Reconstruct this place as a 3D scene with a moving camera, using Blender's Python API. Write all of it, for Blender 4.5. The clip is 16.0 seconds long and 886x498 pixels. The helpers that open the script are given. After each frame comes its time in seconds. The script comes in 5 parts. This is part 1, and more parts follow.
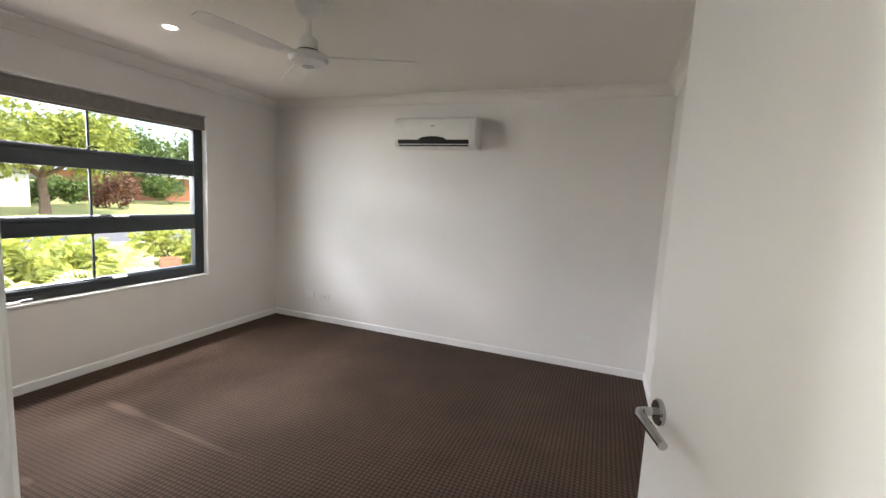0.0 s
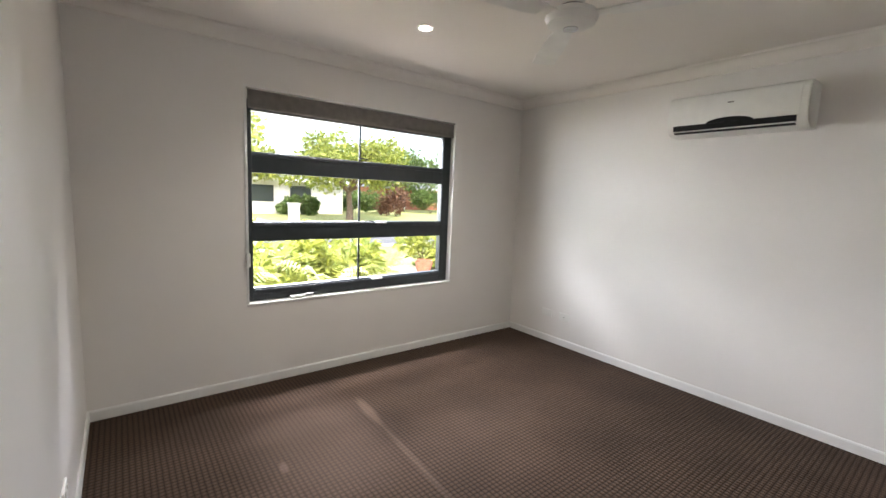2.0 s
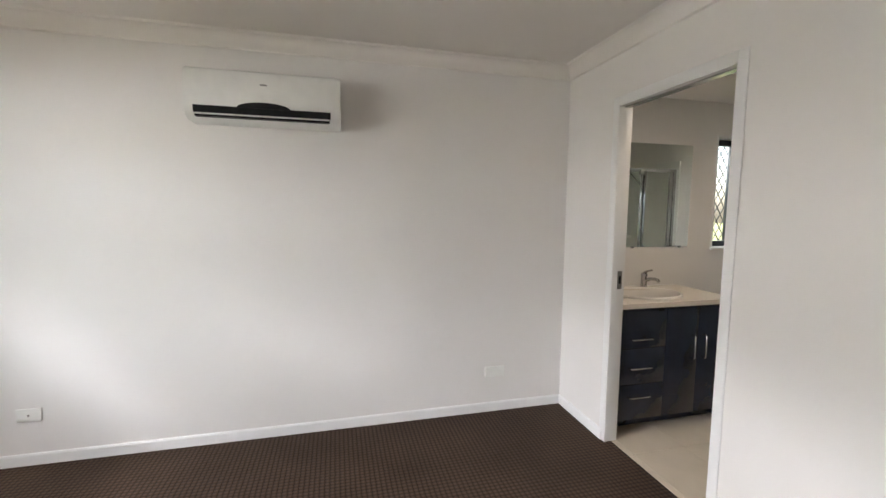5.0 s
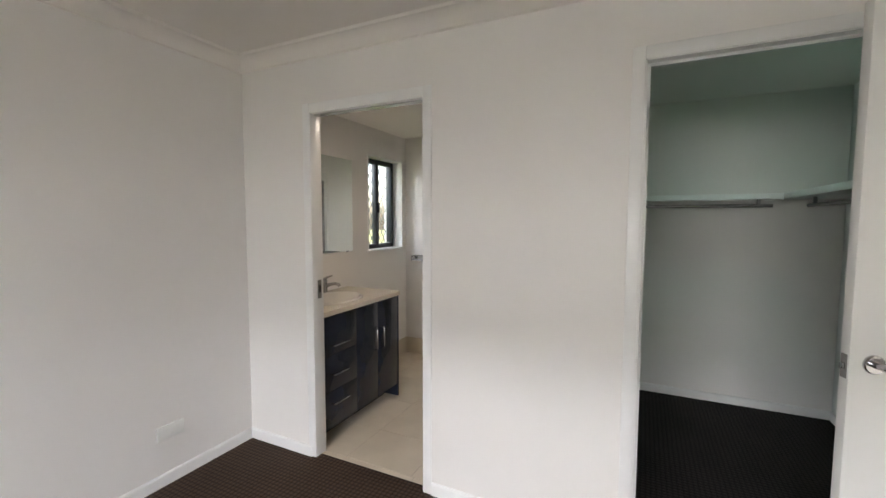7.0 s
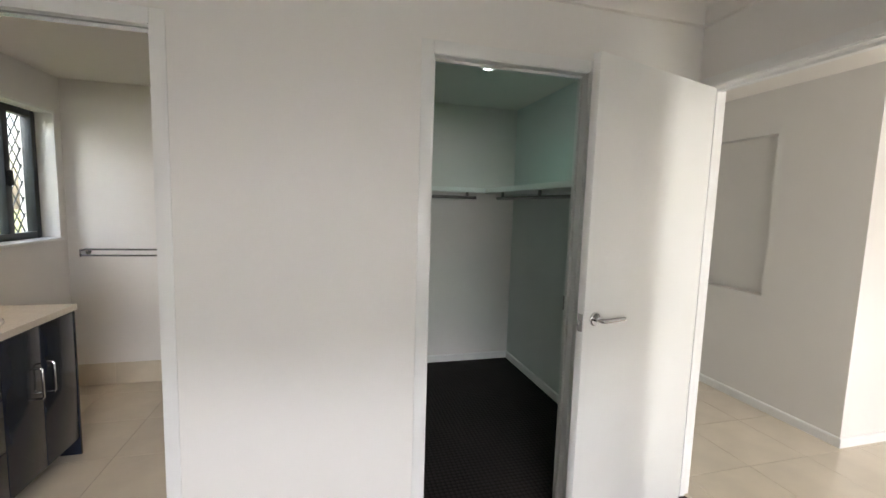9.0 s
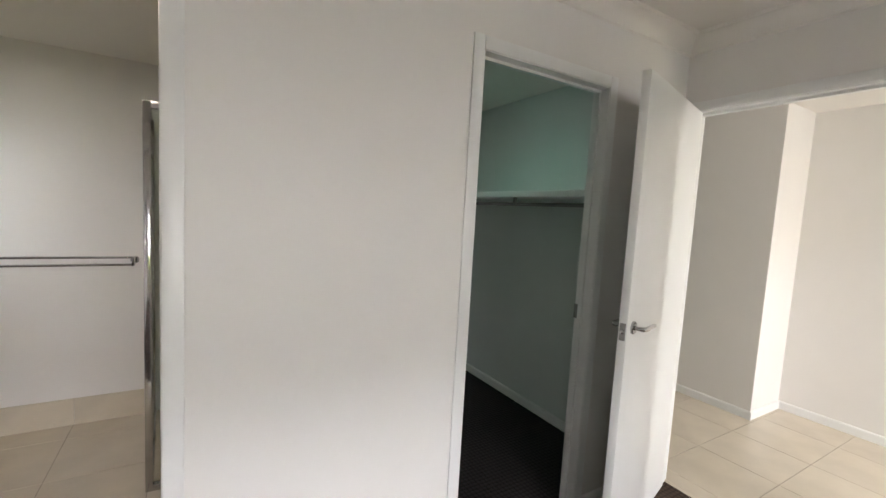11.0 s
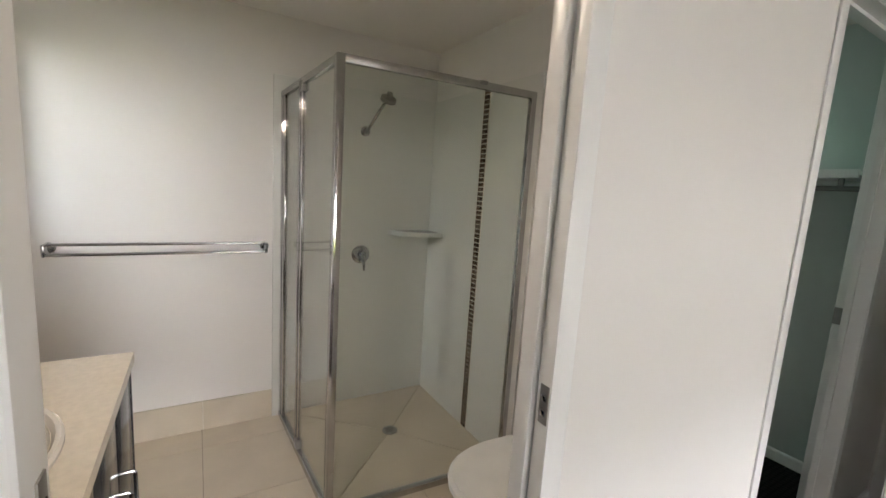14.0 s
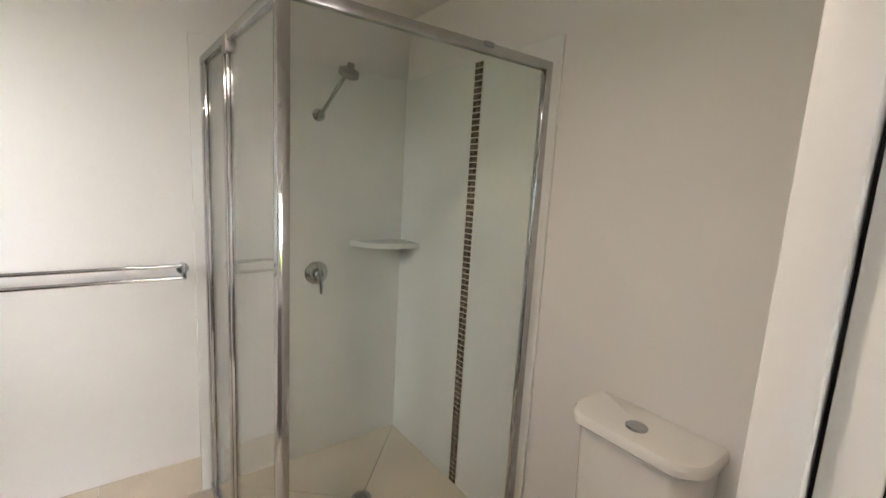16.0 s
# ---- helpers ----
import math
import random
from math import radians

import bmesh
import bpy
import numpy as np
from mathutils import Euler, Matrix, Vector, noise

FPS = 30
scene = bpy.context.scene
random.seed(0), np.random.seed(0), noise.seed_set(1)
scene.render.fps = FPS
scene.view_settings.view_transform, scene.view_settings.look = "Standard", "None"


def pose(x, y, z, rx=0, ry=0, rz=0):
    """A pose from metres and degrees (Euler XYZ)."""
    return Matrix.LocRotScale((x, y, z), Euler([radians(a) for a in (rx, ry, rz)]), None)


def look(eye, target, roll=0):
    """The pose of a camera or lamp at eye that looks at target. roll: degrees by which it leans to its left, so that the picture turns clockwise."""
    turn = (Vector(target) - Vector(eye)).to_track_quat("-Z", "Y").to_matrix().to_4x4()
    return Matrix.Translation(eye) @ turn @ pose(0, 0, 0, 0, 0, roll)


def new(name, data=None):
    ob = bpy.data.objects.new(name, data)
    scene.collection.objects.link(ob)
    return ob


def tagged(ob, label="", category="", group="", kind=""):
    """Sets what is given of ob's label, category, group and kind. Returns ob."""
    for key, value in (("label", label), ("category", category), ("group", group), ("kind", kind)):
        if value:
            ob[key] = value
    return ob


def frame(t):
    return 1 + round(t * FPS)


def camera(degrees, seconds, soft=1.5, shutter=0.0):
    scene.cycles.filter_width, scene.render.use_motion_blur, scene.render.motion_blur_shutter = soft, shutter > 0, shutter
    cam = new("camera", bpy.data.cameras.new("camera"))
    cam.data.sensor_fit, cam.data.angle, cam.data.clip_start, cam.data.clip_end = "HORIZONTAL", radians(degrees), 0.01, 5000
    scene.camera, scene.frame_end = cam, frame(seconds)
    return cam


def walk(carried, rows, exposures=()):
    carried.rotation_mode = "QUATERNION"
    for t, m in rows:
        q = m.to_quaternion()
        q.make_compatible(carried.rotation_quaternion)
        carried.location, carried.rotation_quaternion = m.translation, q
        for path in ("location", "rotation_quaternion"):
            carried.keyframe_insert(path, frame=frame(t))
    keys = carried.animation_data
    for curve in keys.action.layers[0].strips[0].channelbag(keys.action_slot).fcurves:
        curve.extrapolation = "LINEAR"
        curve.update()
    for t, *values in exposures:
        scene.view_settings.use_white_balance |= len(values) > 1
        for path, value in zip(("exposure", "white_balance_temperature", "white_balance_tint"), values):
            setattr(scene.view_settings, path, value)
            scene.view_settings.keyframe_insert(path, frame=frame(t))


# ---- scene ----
cam = camera(93.3, 16.0)
HALL_W, ROBE_W, ENS_W = 4.6, 0.8, 2.9
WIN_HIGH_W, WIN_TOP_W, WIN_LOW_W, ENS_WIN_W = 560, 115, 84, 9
PATH = [
    (0, (3.523, -3.814, 1.444), (2.819, -1.958, 1.204), 3.0),
    (0.5, (3.428, -3.72, 1.461), (2.473, -1.978, 1.231), 3.6),
    (1, (3.318, -3.587, 1.443), (2.033, -2.071, 1.222), 2.8),
    (1.5, (3.226, -3.481, 1.435), (1.694, -2.218, 1.188), 1.9),
    (2, (3.1, -3.388, 1.41), (1.532, -2.171, 1.161), 2.3),
    (2.5, (2.972, -3.208, 1.428), (1.515, -1.857, 1.198), 3.1),
    (3, (2.831, -3.051, 1.415), (1.608, -1.479, 1.222), 3.2),
    (3.5, (2.759, -2.869, 1.433), (1.869, -1.088, 1.242), 3.4),
    (4, (2.624, -2.834, 1.416), (2.264, -0.876, 1.229), 2.4),
    (4.3, (2.516, -2.81, 1.443), (2.461, -0.822, 1.23), 1.4),
    (4.5, (2.464, -2.789, 1.457), (2.571, -0.805, 1.23), 1.2),
    (5, (2.358, -2.707, 1.437), (2.854, -0.779, 1.248), 0.5),
    (7.5, (2.088, -2.226, 1.438), (4.021, -1.734, 1.286), 1.0),
    (8, (2.15, -2.155, 1.437), (4.139, -2.034, 1.272), 1.8),
    (8.5, (2.197, -2.001, 1.452), (4.172, -2.259, 1.264), 1.6),
    (8.7, (2.22, -1.953, 1.455), (4.176, -2.321, 1.259), 1.6),
    (11, (2.64, -1.357, 1.458), (4.349, -2.38, 1.28), 3.2),
    (11.5, (2.724, -1.17, 1.461), (4.548, -1.965, 1.261), 3.3),
    (12, (2.875, -1.015, 1.462), (4.779, -1.592, 1.258), 3.0),
    (12.5, (3.047, -0.922, 1.456), (4.975, -1.419, 1.264), 3.5),
    (13, (3.194, -0.827, 1.442), (5.089, -1.425, 1.212), 3.5),
    (13.5, (3.328, -0.732, 1.459), (5.101, -1.617, 1.183), 4.1),
    (14, (3.432, -0.71, 1.421), (5.135, -1.72, 1.135), 3.7),
    (14.5, (3.611, -0.752, 1.411), (5.276, -1.823, 1.126), 3.7),
    (15, (3.738, -0.792, 1.402), (5.362, -1.925, 1.121), 4.1),
    (15.5, (3.866, -0.844, 1.412), (5.42, -2.067, 1.112), 4.1),
    (16, (3.947, -0.861, 1.438), (5.522, -2.058, 1.14), 3.3),
]
walk(cam, [(t, look(eye, target, roll)) for t, eye, target, roll in PATH], [(0.0, 2.66), (2.0, 2.74), (4.0, 2.8), (5.0, 2.88), (7.5, 2.74), (8.7, 2.76), (11.0, 2.8), (12.0, 2.93), (14.0, 3.15), (15.0, 3.22), (16.0, 3.6)])

# ---- world, sun, lamps ----
world = bpy.data.worlds.new("sky")
scene.world = world
world.use_nodes = True
wn = world.node_tree
bg = wn.nodes["Background"]
sky = wn.nodes.new("ShaderNodeTexSky")
sky.sky_type = "NISHITA"
sky.sun_disc = False
sky.sun_elevation, sky.sun_rotation = radians(58), radians(110)
sky.dust_density, sky.ozone_density, sky.air_density = 4.0, 1.0, 1.0
wn.links.new(sky.outputs["Color"], bg.inputs["Color"])
bg.inputs["Strength"].default_value = 0.15

sun_data = bpy.data.lights.new("sun", "SUN")
sun_data.energy, sun_data.angle, sun_data.color = 0.6, radians(12), (1.0, 0.95, 0.86)
sun = new("sun", sun_data)
SUN_DIR = Vector((math.cos(radians(58)) * math.sin(radians(110)), math.cos(radians(58)) * math.cos(radians(110)), math.sin(radians(58))))
sun.matrix_world = look(SUN_DIR * 30, (0, 0, 0))


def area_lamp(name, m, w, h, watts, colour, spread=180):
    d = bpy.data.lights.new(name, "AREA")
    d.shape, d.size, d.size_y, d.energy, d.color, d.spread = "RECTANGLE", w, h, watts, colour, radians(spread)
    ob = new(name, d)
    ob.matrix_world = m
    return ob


def spot_lamp(name, x, y, z, watts, colour, angle=120):
    d = bpy.data.lights.new(name, "SPOT")
    d.energy, d.color, d.spot_size, d.spot_blend, d.shadow_soft_size = watts, colour, radians(angle), 0.9, 0.04
    ob = new(name, d)
    ob.location = (x, y, z)
    return ob


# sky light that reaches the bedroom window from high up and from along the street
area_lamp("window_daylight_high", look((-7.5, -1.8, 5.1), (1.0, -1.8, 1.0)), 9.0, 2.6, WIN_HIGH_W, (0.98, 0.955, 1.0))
area_lamp("window_daylight_overhead", look((-1.3, -1.8, 3.5), (0.6, -1.8, 0.5)), 3.0, 0.6, WIN_TOP_W, (0.98, 0.955, 1.0))
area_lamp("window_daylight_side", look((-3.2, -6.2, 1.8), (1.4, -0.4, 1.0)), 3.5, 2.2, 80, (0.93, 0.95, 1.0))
area_lamp("window_daylight_low", look((-4.0, -2.35, 1.85), (2.5, -2.05, 1.15)), 5.4, 1.7, WIN_LOW_W, (1.0, 0.96, 0.97))
area_lamp("ensuite_window_daylight", look((5.0, 1.3, 2.3), (5.75, -0.7, 0.9)), 1.1, 1.0, ENS_WIN_W, (1.0, 0.98, 0.96))
# fill lamp added in an assumed, unseen opening at the end of the hall
area_lamp("entry_daylight", look((0.93, -4.75, 1.1), (3, -4.75, 1.1)), 0.38, 1.9, HALL_W, (1.0, 0.96, 0.9))
spot_lamp("bedroom_downlight_lamp", 0.885, -1.87, 2.395, 10, (1.0, 0.93, 0.82), 140)
spot_lamp("robe_downlight_lamp", 4.92, -2.87, 2.345, ROBE_W, (0.45, 1.0, 0.76), 150)
spot_lamp("ensuite_downlight_lamp", 4.6, -0.85, 2.255, ENS_W, (1.0, 0.8, 0.64), 160)


# ---- materials ----
def material(name, colour, rough=0.5, metal=0.0, vary=0.0, scale=8.0, bump=0.0, bump_scale=200.0, spec=0.5, rand=0.0, two=None):
    """A surface with two scales of colour variation and a fine relief."""
    m = bpy.data.materials.new(name)
    m.use_nodes = True
    t = m.node_tree
    b = t.nodes["Principled BSDF"]
    b.inputs["Roughness"].default_value, b.inputs["Metallic"].default_value = rough, metal
    b.inputs["Specular IOR Level"].default_value = spec
    b.inputs["Base Color"].default_value = (*colour, 1)
    geo = t.nodes.new("ShaderNodeTexCoord")
    if vary or two:
        n1 = t.nodes.new("ShaderNodeTexNoise")
        n1.inputs["Scale"].default_value, n1.inputs["Detail"].default_value = scale, 6
        t.links.new(geo.outputs["Object"], n1.inputs["Vector"])
        ramp = t.nodes.new("ShaderNodeMapRange")
        ramp.inputs["From Min"].default_value, ramp.inputs["From Max"].default_value = 0.3, 0.7
        t.links.new(n1.outputs["Fac"], ramp.inputs["Value"])
        mix = t.nodes.new("ShaderNodeMix")
        mix.data_type = "RGBA"
        low = two if two else tuple(c * (1 - vary) for c in colour)
        high = colour if two else tuple(min(1, c * (1 + vary)) for c in colour)
        mix.inputs["A"].default_value, mix.inputs["B"].default_value = (*low, 1), (*high, 1)
        t.links.new(ramp.outputs["Result"], mix.inputs["Factor"])
        out = mix.outputs["Result"]
        if rand:
            info = t.nodes.new("ShaderNodeObjectInfo")
            hsv = t.nodes.new("ShaderNodeHueSaturation")
            mr = t.nodes.new("ShaderNodeMapRange")
            mr.inputs["To Min"].default_value, mr.inputs["To Max"].default_value = 1 - rand, 1 + rand
            t.links.new(info.outputs["Random"], mr.inputs["Value"])
            t.links.new(mr.outputs["Result"], hsv.inputs["Value"])
            t.links.new(out, hsv.inputs["Color"])
            out = hsv.outputs["Color"]
        t.links.new(out, b.inputs["Base Color"])
    if bump:
        n2 = t.nodes.new("ShaderNodeTexNoise")
        n2.inputs["Scale"].default_value, n2.inputs["Detail"].default_value = bump_scale, 4
        t.links.new(geo.outputs["Object"], n2.inputs["Vector"])
        bp = t.nodes.new("ShaderNodeBump")
        bp.inputs["Strength"].default_value, bp.inputs["Distance"].default_value = bump, 0.002
        t.links.new(n2.outputs["Fac"], bp.inputs["Height"])
        t.links.new(bp.outputs["Normal"], b.inputs["Normal"])
    return m


def leaf_material(name, dark, light):
    m = bpy.data.materials.new(name)
    m.use_nodes = True
    t = m.node_tree
    b = t.nodes["Principled BSDF"]
    b.inputs["Roughness"].default_value = 0.55
    g = t.nodes.new("ShaderNodeNewGeometry")
    mix = t.nodes.new("ShaderNodeMix")
    mix.data_type = "RGBA"
    mix.inputs["A"].default_value, mix.inputs["B"].default_value = (*dark, 1), (*light, 1)
    t.links.new(g.outputs["Random Per Island"], mix.inputs["Factor"])
    t.links.new(mix.outputs["Result"], b.inputs["Base Color"])
    tr = t.nodes.new("ShaderNodeBsdfTranslucent")
    t.links.new(mix.outputs["Result"], tr.inputs["Color"])
    ms = t.nodes.new("ShaderNodeMixShader")
    ms.inputs["Fac"].default_value = 0.4
    t.links.new(b.outputs["BSDF"], ms.inputs[1])
    t.links.new(tr.outputs["BSDF"], ms.inputs[2])
    t.links.new(ms.outputs["Shader"], t.nodes["Material Output"].inputs["Surface"])
    return m


def glass_material(name, tint=(1, 1, 1), gloss=0.08):
    """Thin clear sheet: mostly clear, a little mirror that grows at a slant."""
    m = bpy.data.materials.new(name)
    m.use_nodes = True
    t = m.node_tree
    clear = t.nodes.new("ShaderNodeBsdfTransparent")
    clear.inputs["Color"].default_value = (*tint, 1)
    gl = t.nodes.new("ShaderNodeBsdfGlossy")
    gl.inputs["Roughness"].default_value = 0.02
    lw = t.nodes.new("ShaderNodeLayerWeight")
    pw = t.nodes.new("ShaderNodeMath")
    pw.operation = "POWER"
    pw.inputs[1].default_value = 4.0
    t.links.new(lw.outputs["Facing"], pw.inputs[0])
    fr = t.nodes.new("ShaderNodeMath")
    fr.operation = "MULTIPLY_ADD"
    fr.inputs[1].default_value, fr.inputs[2].default_value = 0.8, 0.012
    t.links.new(pw.outputs[0], fr.inputs[0])
    ms = t.nodes.new("ShaderNodeMixShader")
    t.links.new(fr.outputs[0], ms.inputs["Fac"])
    t.links.new(clear.outputs["BSDF"], ms.inputs[1])
    t.links.new(gl.outputs["BSDF"], ms.inputs[2])
    t.links.new(ms.outputs["Shader"], t.nodes["Material Output"].inputs["Surface"])
    return m


def glow_material(name, colour, strength):
    m = bpy.data.materials.new(name)
    m.use_nodes = True
    t = m.node_tree
    e = t.nodes.new("ShaderNodeEmission")
    e.inputs["Color"].default_value, e.inputs["Strength"].default_value = (*colour, 1), strength
    t.links.new(e.outputs["Emission"], t.nodes["Material Output"].inputs["Surface"])
    return m


def lighter_patches(t, co, colour, grain):
    """A flattened join line, a scuff and a broad patch, lighter than the pile round them."""
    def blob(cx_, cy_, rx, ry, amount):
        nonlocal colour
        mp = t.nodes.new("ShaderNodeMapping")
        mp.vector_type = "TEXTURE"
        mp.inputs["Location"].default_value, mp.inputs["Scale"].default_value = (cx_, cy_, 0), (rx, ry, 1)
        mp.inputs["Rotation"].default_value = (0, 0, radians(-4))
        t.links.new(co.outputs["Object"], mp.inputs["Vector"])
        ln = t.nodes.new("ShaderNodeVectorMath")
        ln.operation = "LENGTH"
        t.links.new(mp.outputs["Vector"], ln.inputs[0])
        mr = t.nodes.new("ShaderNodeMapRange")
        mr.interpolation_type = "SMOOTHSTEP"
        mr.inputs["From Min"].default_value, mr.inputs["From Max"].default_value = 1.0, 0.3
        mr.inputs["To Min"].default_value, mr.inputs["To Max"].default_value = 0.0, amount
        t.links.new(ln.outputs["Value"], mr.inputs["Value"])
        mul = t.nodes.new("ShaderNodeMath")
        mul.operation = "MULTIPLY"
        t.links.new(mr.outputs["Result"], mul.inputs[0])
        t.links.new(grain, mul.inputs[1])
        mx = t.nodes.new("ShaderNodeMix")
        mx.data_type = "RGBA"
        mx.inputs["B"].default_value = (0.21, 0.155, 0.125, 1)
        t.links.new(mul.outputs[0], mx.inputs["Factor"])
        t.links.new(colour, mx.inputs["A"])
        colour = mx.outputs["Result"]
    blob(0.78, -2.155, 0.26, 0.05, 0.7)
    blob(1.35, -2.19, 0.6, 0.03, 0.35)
    # broad lighter patch south of the join
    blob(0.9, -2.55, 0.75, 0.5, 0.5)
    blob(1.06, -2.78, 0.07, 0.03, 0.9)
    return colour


def carpet_material(name, dark, light, pitch=0.026, seam=False):
    """Loop-pile carpet: rows of raised loops with narrow furrows in both directions."""
    m = bpy.data.materials.new(name)
    m.use_nodes = True
    t = m.node_tree
    b = t.nodes["Principled BSDF"]
    b.inputs["Roughness"].default_value, b.inputs["Specular IOR Level"].default_value = 0.9, 0.12
    b.inputs["Sheen Weight"].default_value = 0.03
    co = t.nodes.new("ShaderNodeTexCoord")
    wob = t.nodes.new("ShaderNodeTexNoise")
    wob.inputs["Scale"].default_value = 30
    t.links.new(co.outputs["Object"], wob.inputs["Vector"])
    wmix = t.nodes.new("ShaderNodeVectorMath")
    wmix.operation = "MULTIPLY_ADD"
    wmix.inputs[1].default_value = (0.006, 0.006, 0)
    t.links.new(wob.outputs["Color"], wmix.inputs[0])
    t.links.new(co.outputs["Object"], wmix.inputs[2])
    sep = t.nodes.new("ShaderNodeSeparateXYZ")
    t.links.new(wmix.outputs["Vector"], sep.inputs["Vector"])

    def furrow(axis, p):
        mul = t.nodes.new("ShaderNodeMath")
        mul.operation = "MULTIPLY"
        mul.inputs[1].default_value = math.pi / p
        t.links.new(sep.outputs[axis], mul.inputs[0])
        sn = t.nodes.new("ShaderNodeMath")
        sn.operation = "SINE"
        t.links.new(mul.outputs[0], sn.inputs[0])
        ab = t.nodes.new("ShaderNodeMath")
        ab.operation = "ABSOLUTE"
        t.links.new(sn.outputs[0], ab.inputs[0])
        pw = t.nodes.new("ShaderNodeMath")
        pw.operation = "POWER"
        pw.inputs[1].default_value = 0.6
        t.links.new(ab.outputs[0], pw.inputs[0])
        return pw

    fx, fy = furrow("X", pitch), furrow("Y", pitch * 1.0)
    loop = t.nodes.new("ShaderNodeMath")
    loop.operation = "MULTIPLY"
    t.links.new(fx.outputs[0], loop.inputs[0])
    t.links.new(fy.outputs[0], loop.inputs[1])
    big = t.nodes.new("ShaderNodeTexNoise")
    big.inputs["Scale"].default_value, big.inputs["Detail"].default_value = 2.2, 5
    t.links.new(co.outputs["Object"], big.inputs["Vector"])
    fine = t.nodes.new("ShaderNodeTexNoise")
    fine.inputs["Scale"].default_value = 260
    t.links.new(co.outputs["Object"], fine.inputs["Vector"])
    mr = t.nodes.new("ShaderNodeMapRange")
    mr.inputs["From Min"].default_value, mr.inputs["From Max"].default_value = 0.3, 0.7
    mr.inputs["To Min"].default_value, mr.inputs["To Max"].default_value = 0.82, 1.18
    t.links.new(big.outputs["Fac"], mr.inputs["Value"])
    mr2 = t.nodes.new("ShaderNodeMapRange")
    mr2.inputs["To Min"].default_value, mr2.inputs["To Max"].default_value = 0.75, 1.25
    t.links.new(fine.outputs["Fac"], mr2.inputs["Value"])
    mm = t.nodes.new("ShaderNodeMath")
    mm.operation = "MULTIPLY"
    t.links.new(mr.outputs["Result"], mm.inputs[0])
    t.links.new(mr2.outputs["Result"], mm.inputs[1])
    mix = t.nodes.new("ShaderNodeMix")
    mix.data_type = "RGBA"
    mix.inputs["A"].default_value, mix.inputs["B"].default_value = (*dark, 1), (*light, 1)
    t.links.new(loop.outputs[0], mix.inputs["Factor"])
    sc = t.nodes.new("ShaderNodeVectorMath")
    sc.operation = "SCALE"
    t.links.new(mix.outputs["Result"], sc.inputs[0])
    t.links.new(mm.outputs[0], sc.inputs["Scale"])
    colour = sc.outputs["Vector"]
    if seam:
        colour = lighter_patches(t, co, colour, fine.outputs["Fac"])
    t.links.new(colour, b.inputs["Base Color"])
    bp = t.nodes.new("ShaderNodeBump")
    bp.inputs["Strength"].default_value, bp.inputs["Distance"].default_value = 0.7, 0.004
    t.links.new(loop.outputs[0], bp.inputs["Height"])
    t.links.new(bp.outputs["Normal"], b.inputs["Normal"])
    return m


PAINT = material("wall_paint", (0.78, 0.76, 0.735), 0.55, vary=0.03, scale=1.3, bump=0.12, bump_scale=350)
# wall paint with the green cast of the robe light mixed into it
GREENISH = material("robe_paint_green_cast", (0.70, 0.74, 0.72), 0.6, vary=0.03, scale=1.5, bump=0.1, bump_scale=350)
CEILING = material("ceiling_paint", (0.80, 0.77, 0.73), 0.8, vary=0.02, scale=1.0, bump=0.1, bump_scale=300)
GLOSS = material("gloss_trim", (0.80, 0.80, 0.79), 0.3, vary=0.03, scale=5, bump=0.05, bump_scale=60)
DOORPAINT = material("door_paint", (0.80, 0.80, 0.78), 0.35, vary=0.02, scale=3, bump=0.1, bump_scale=120)
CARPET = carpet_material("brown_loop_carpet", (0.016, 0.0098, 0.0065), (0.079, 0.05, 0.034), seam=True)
# brown carpet again, with the dimness of the robe put into its colours
ROBE_CARPET_SHADED = carpet_material("robe_carpet_shaded", (0.008, 0.006, 0.006), (0.028, 0.022, 0.02))
TILE = material("cream_tile", (0.62, 0.55, 0.44), 0.22, vary=0.07, scale=4, bump=0.03, bump_scale=40, rand=0.03)
GROUT = material("grout", (0.32, 0.28, 0.23), 0.9, vary=0.15, scale=30, bump=0.2)
ALU = material("dark_aluminium", (0.028, 0.036, 0.04), 0.4, 0.0, vary=0.15, scale=15, bump=0.05)
CHROME = material("chrome", (0.5, 0.5, 0.51), 0.1, 1.0, vary=0.06, scale=12)
SATIN = material("satin_metal", (0.5, 0.5, 0.5), 0.25, 1.0, vary=0.08, scale=20)
STEEL = material("dull_metal", (0.3, 0.29, 0.28), 0.4, 1.0, vary=0.1, scale=25)
BLACK = material("black_plastic", (0.012, 0.012, 0.013), 0.5, vary=0.2, scale=20, spec=0.2)
# near-black colour for the shade inside slots and the door pocket
DARK = material("gap_shade", (0.01, 0.01, 0.01), 0.9, vary=0.2, scale=10)
PLASTIC = material("white_plastic", (0.78, 0.78, 0.75), 0.35, vary=0.03, scale=12, bump=0.03)
FANWHITE = material("fan_white", (0.74, 0.73, 0.70), 0.4, vary=0.05, scale=10, bump=0.04)
FABRIC = material("taupe_blind_fabric", (0.20, 0.185, 0.17), 0.9, vary=0.1, scale=20, bump=0.4, bump_scale=700)
LAMINATE = material("charcoal_laminate", (0.015, 0.019, 0.032), 0.14, vary=0.2, scale=9, bump=0.05, bump_scale=90)
STONE = material("cream_benchtop", (0.74, 0.68, 0.58), 0.25, vary=0.05, scale=60, bump=0.02)
CERAMIC = material("white_ceramic", (0.78, 0.75, 0.70), 0.1, vary=0.02, scale=5)
LINING = material("shower_lining", (0.76, 0.76, 0.73), 0.25, vary=0.03, scale=3, bump=0.03, bump_scale=30)
MOSAIC = material("brown_mosaic", (0.11, 0.08, 0.06), 0.25, vary=0.4, scale=25, rand=0.5)
MIRROR = material("mirror_silver", (0.82, 0.86, 0.83), 0.015, 1.0, vary=0.01, scale=2)
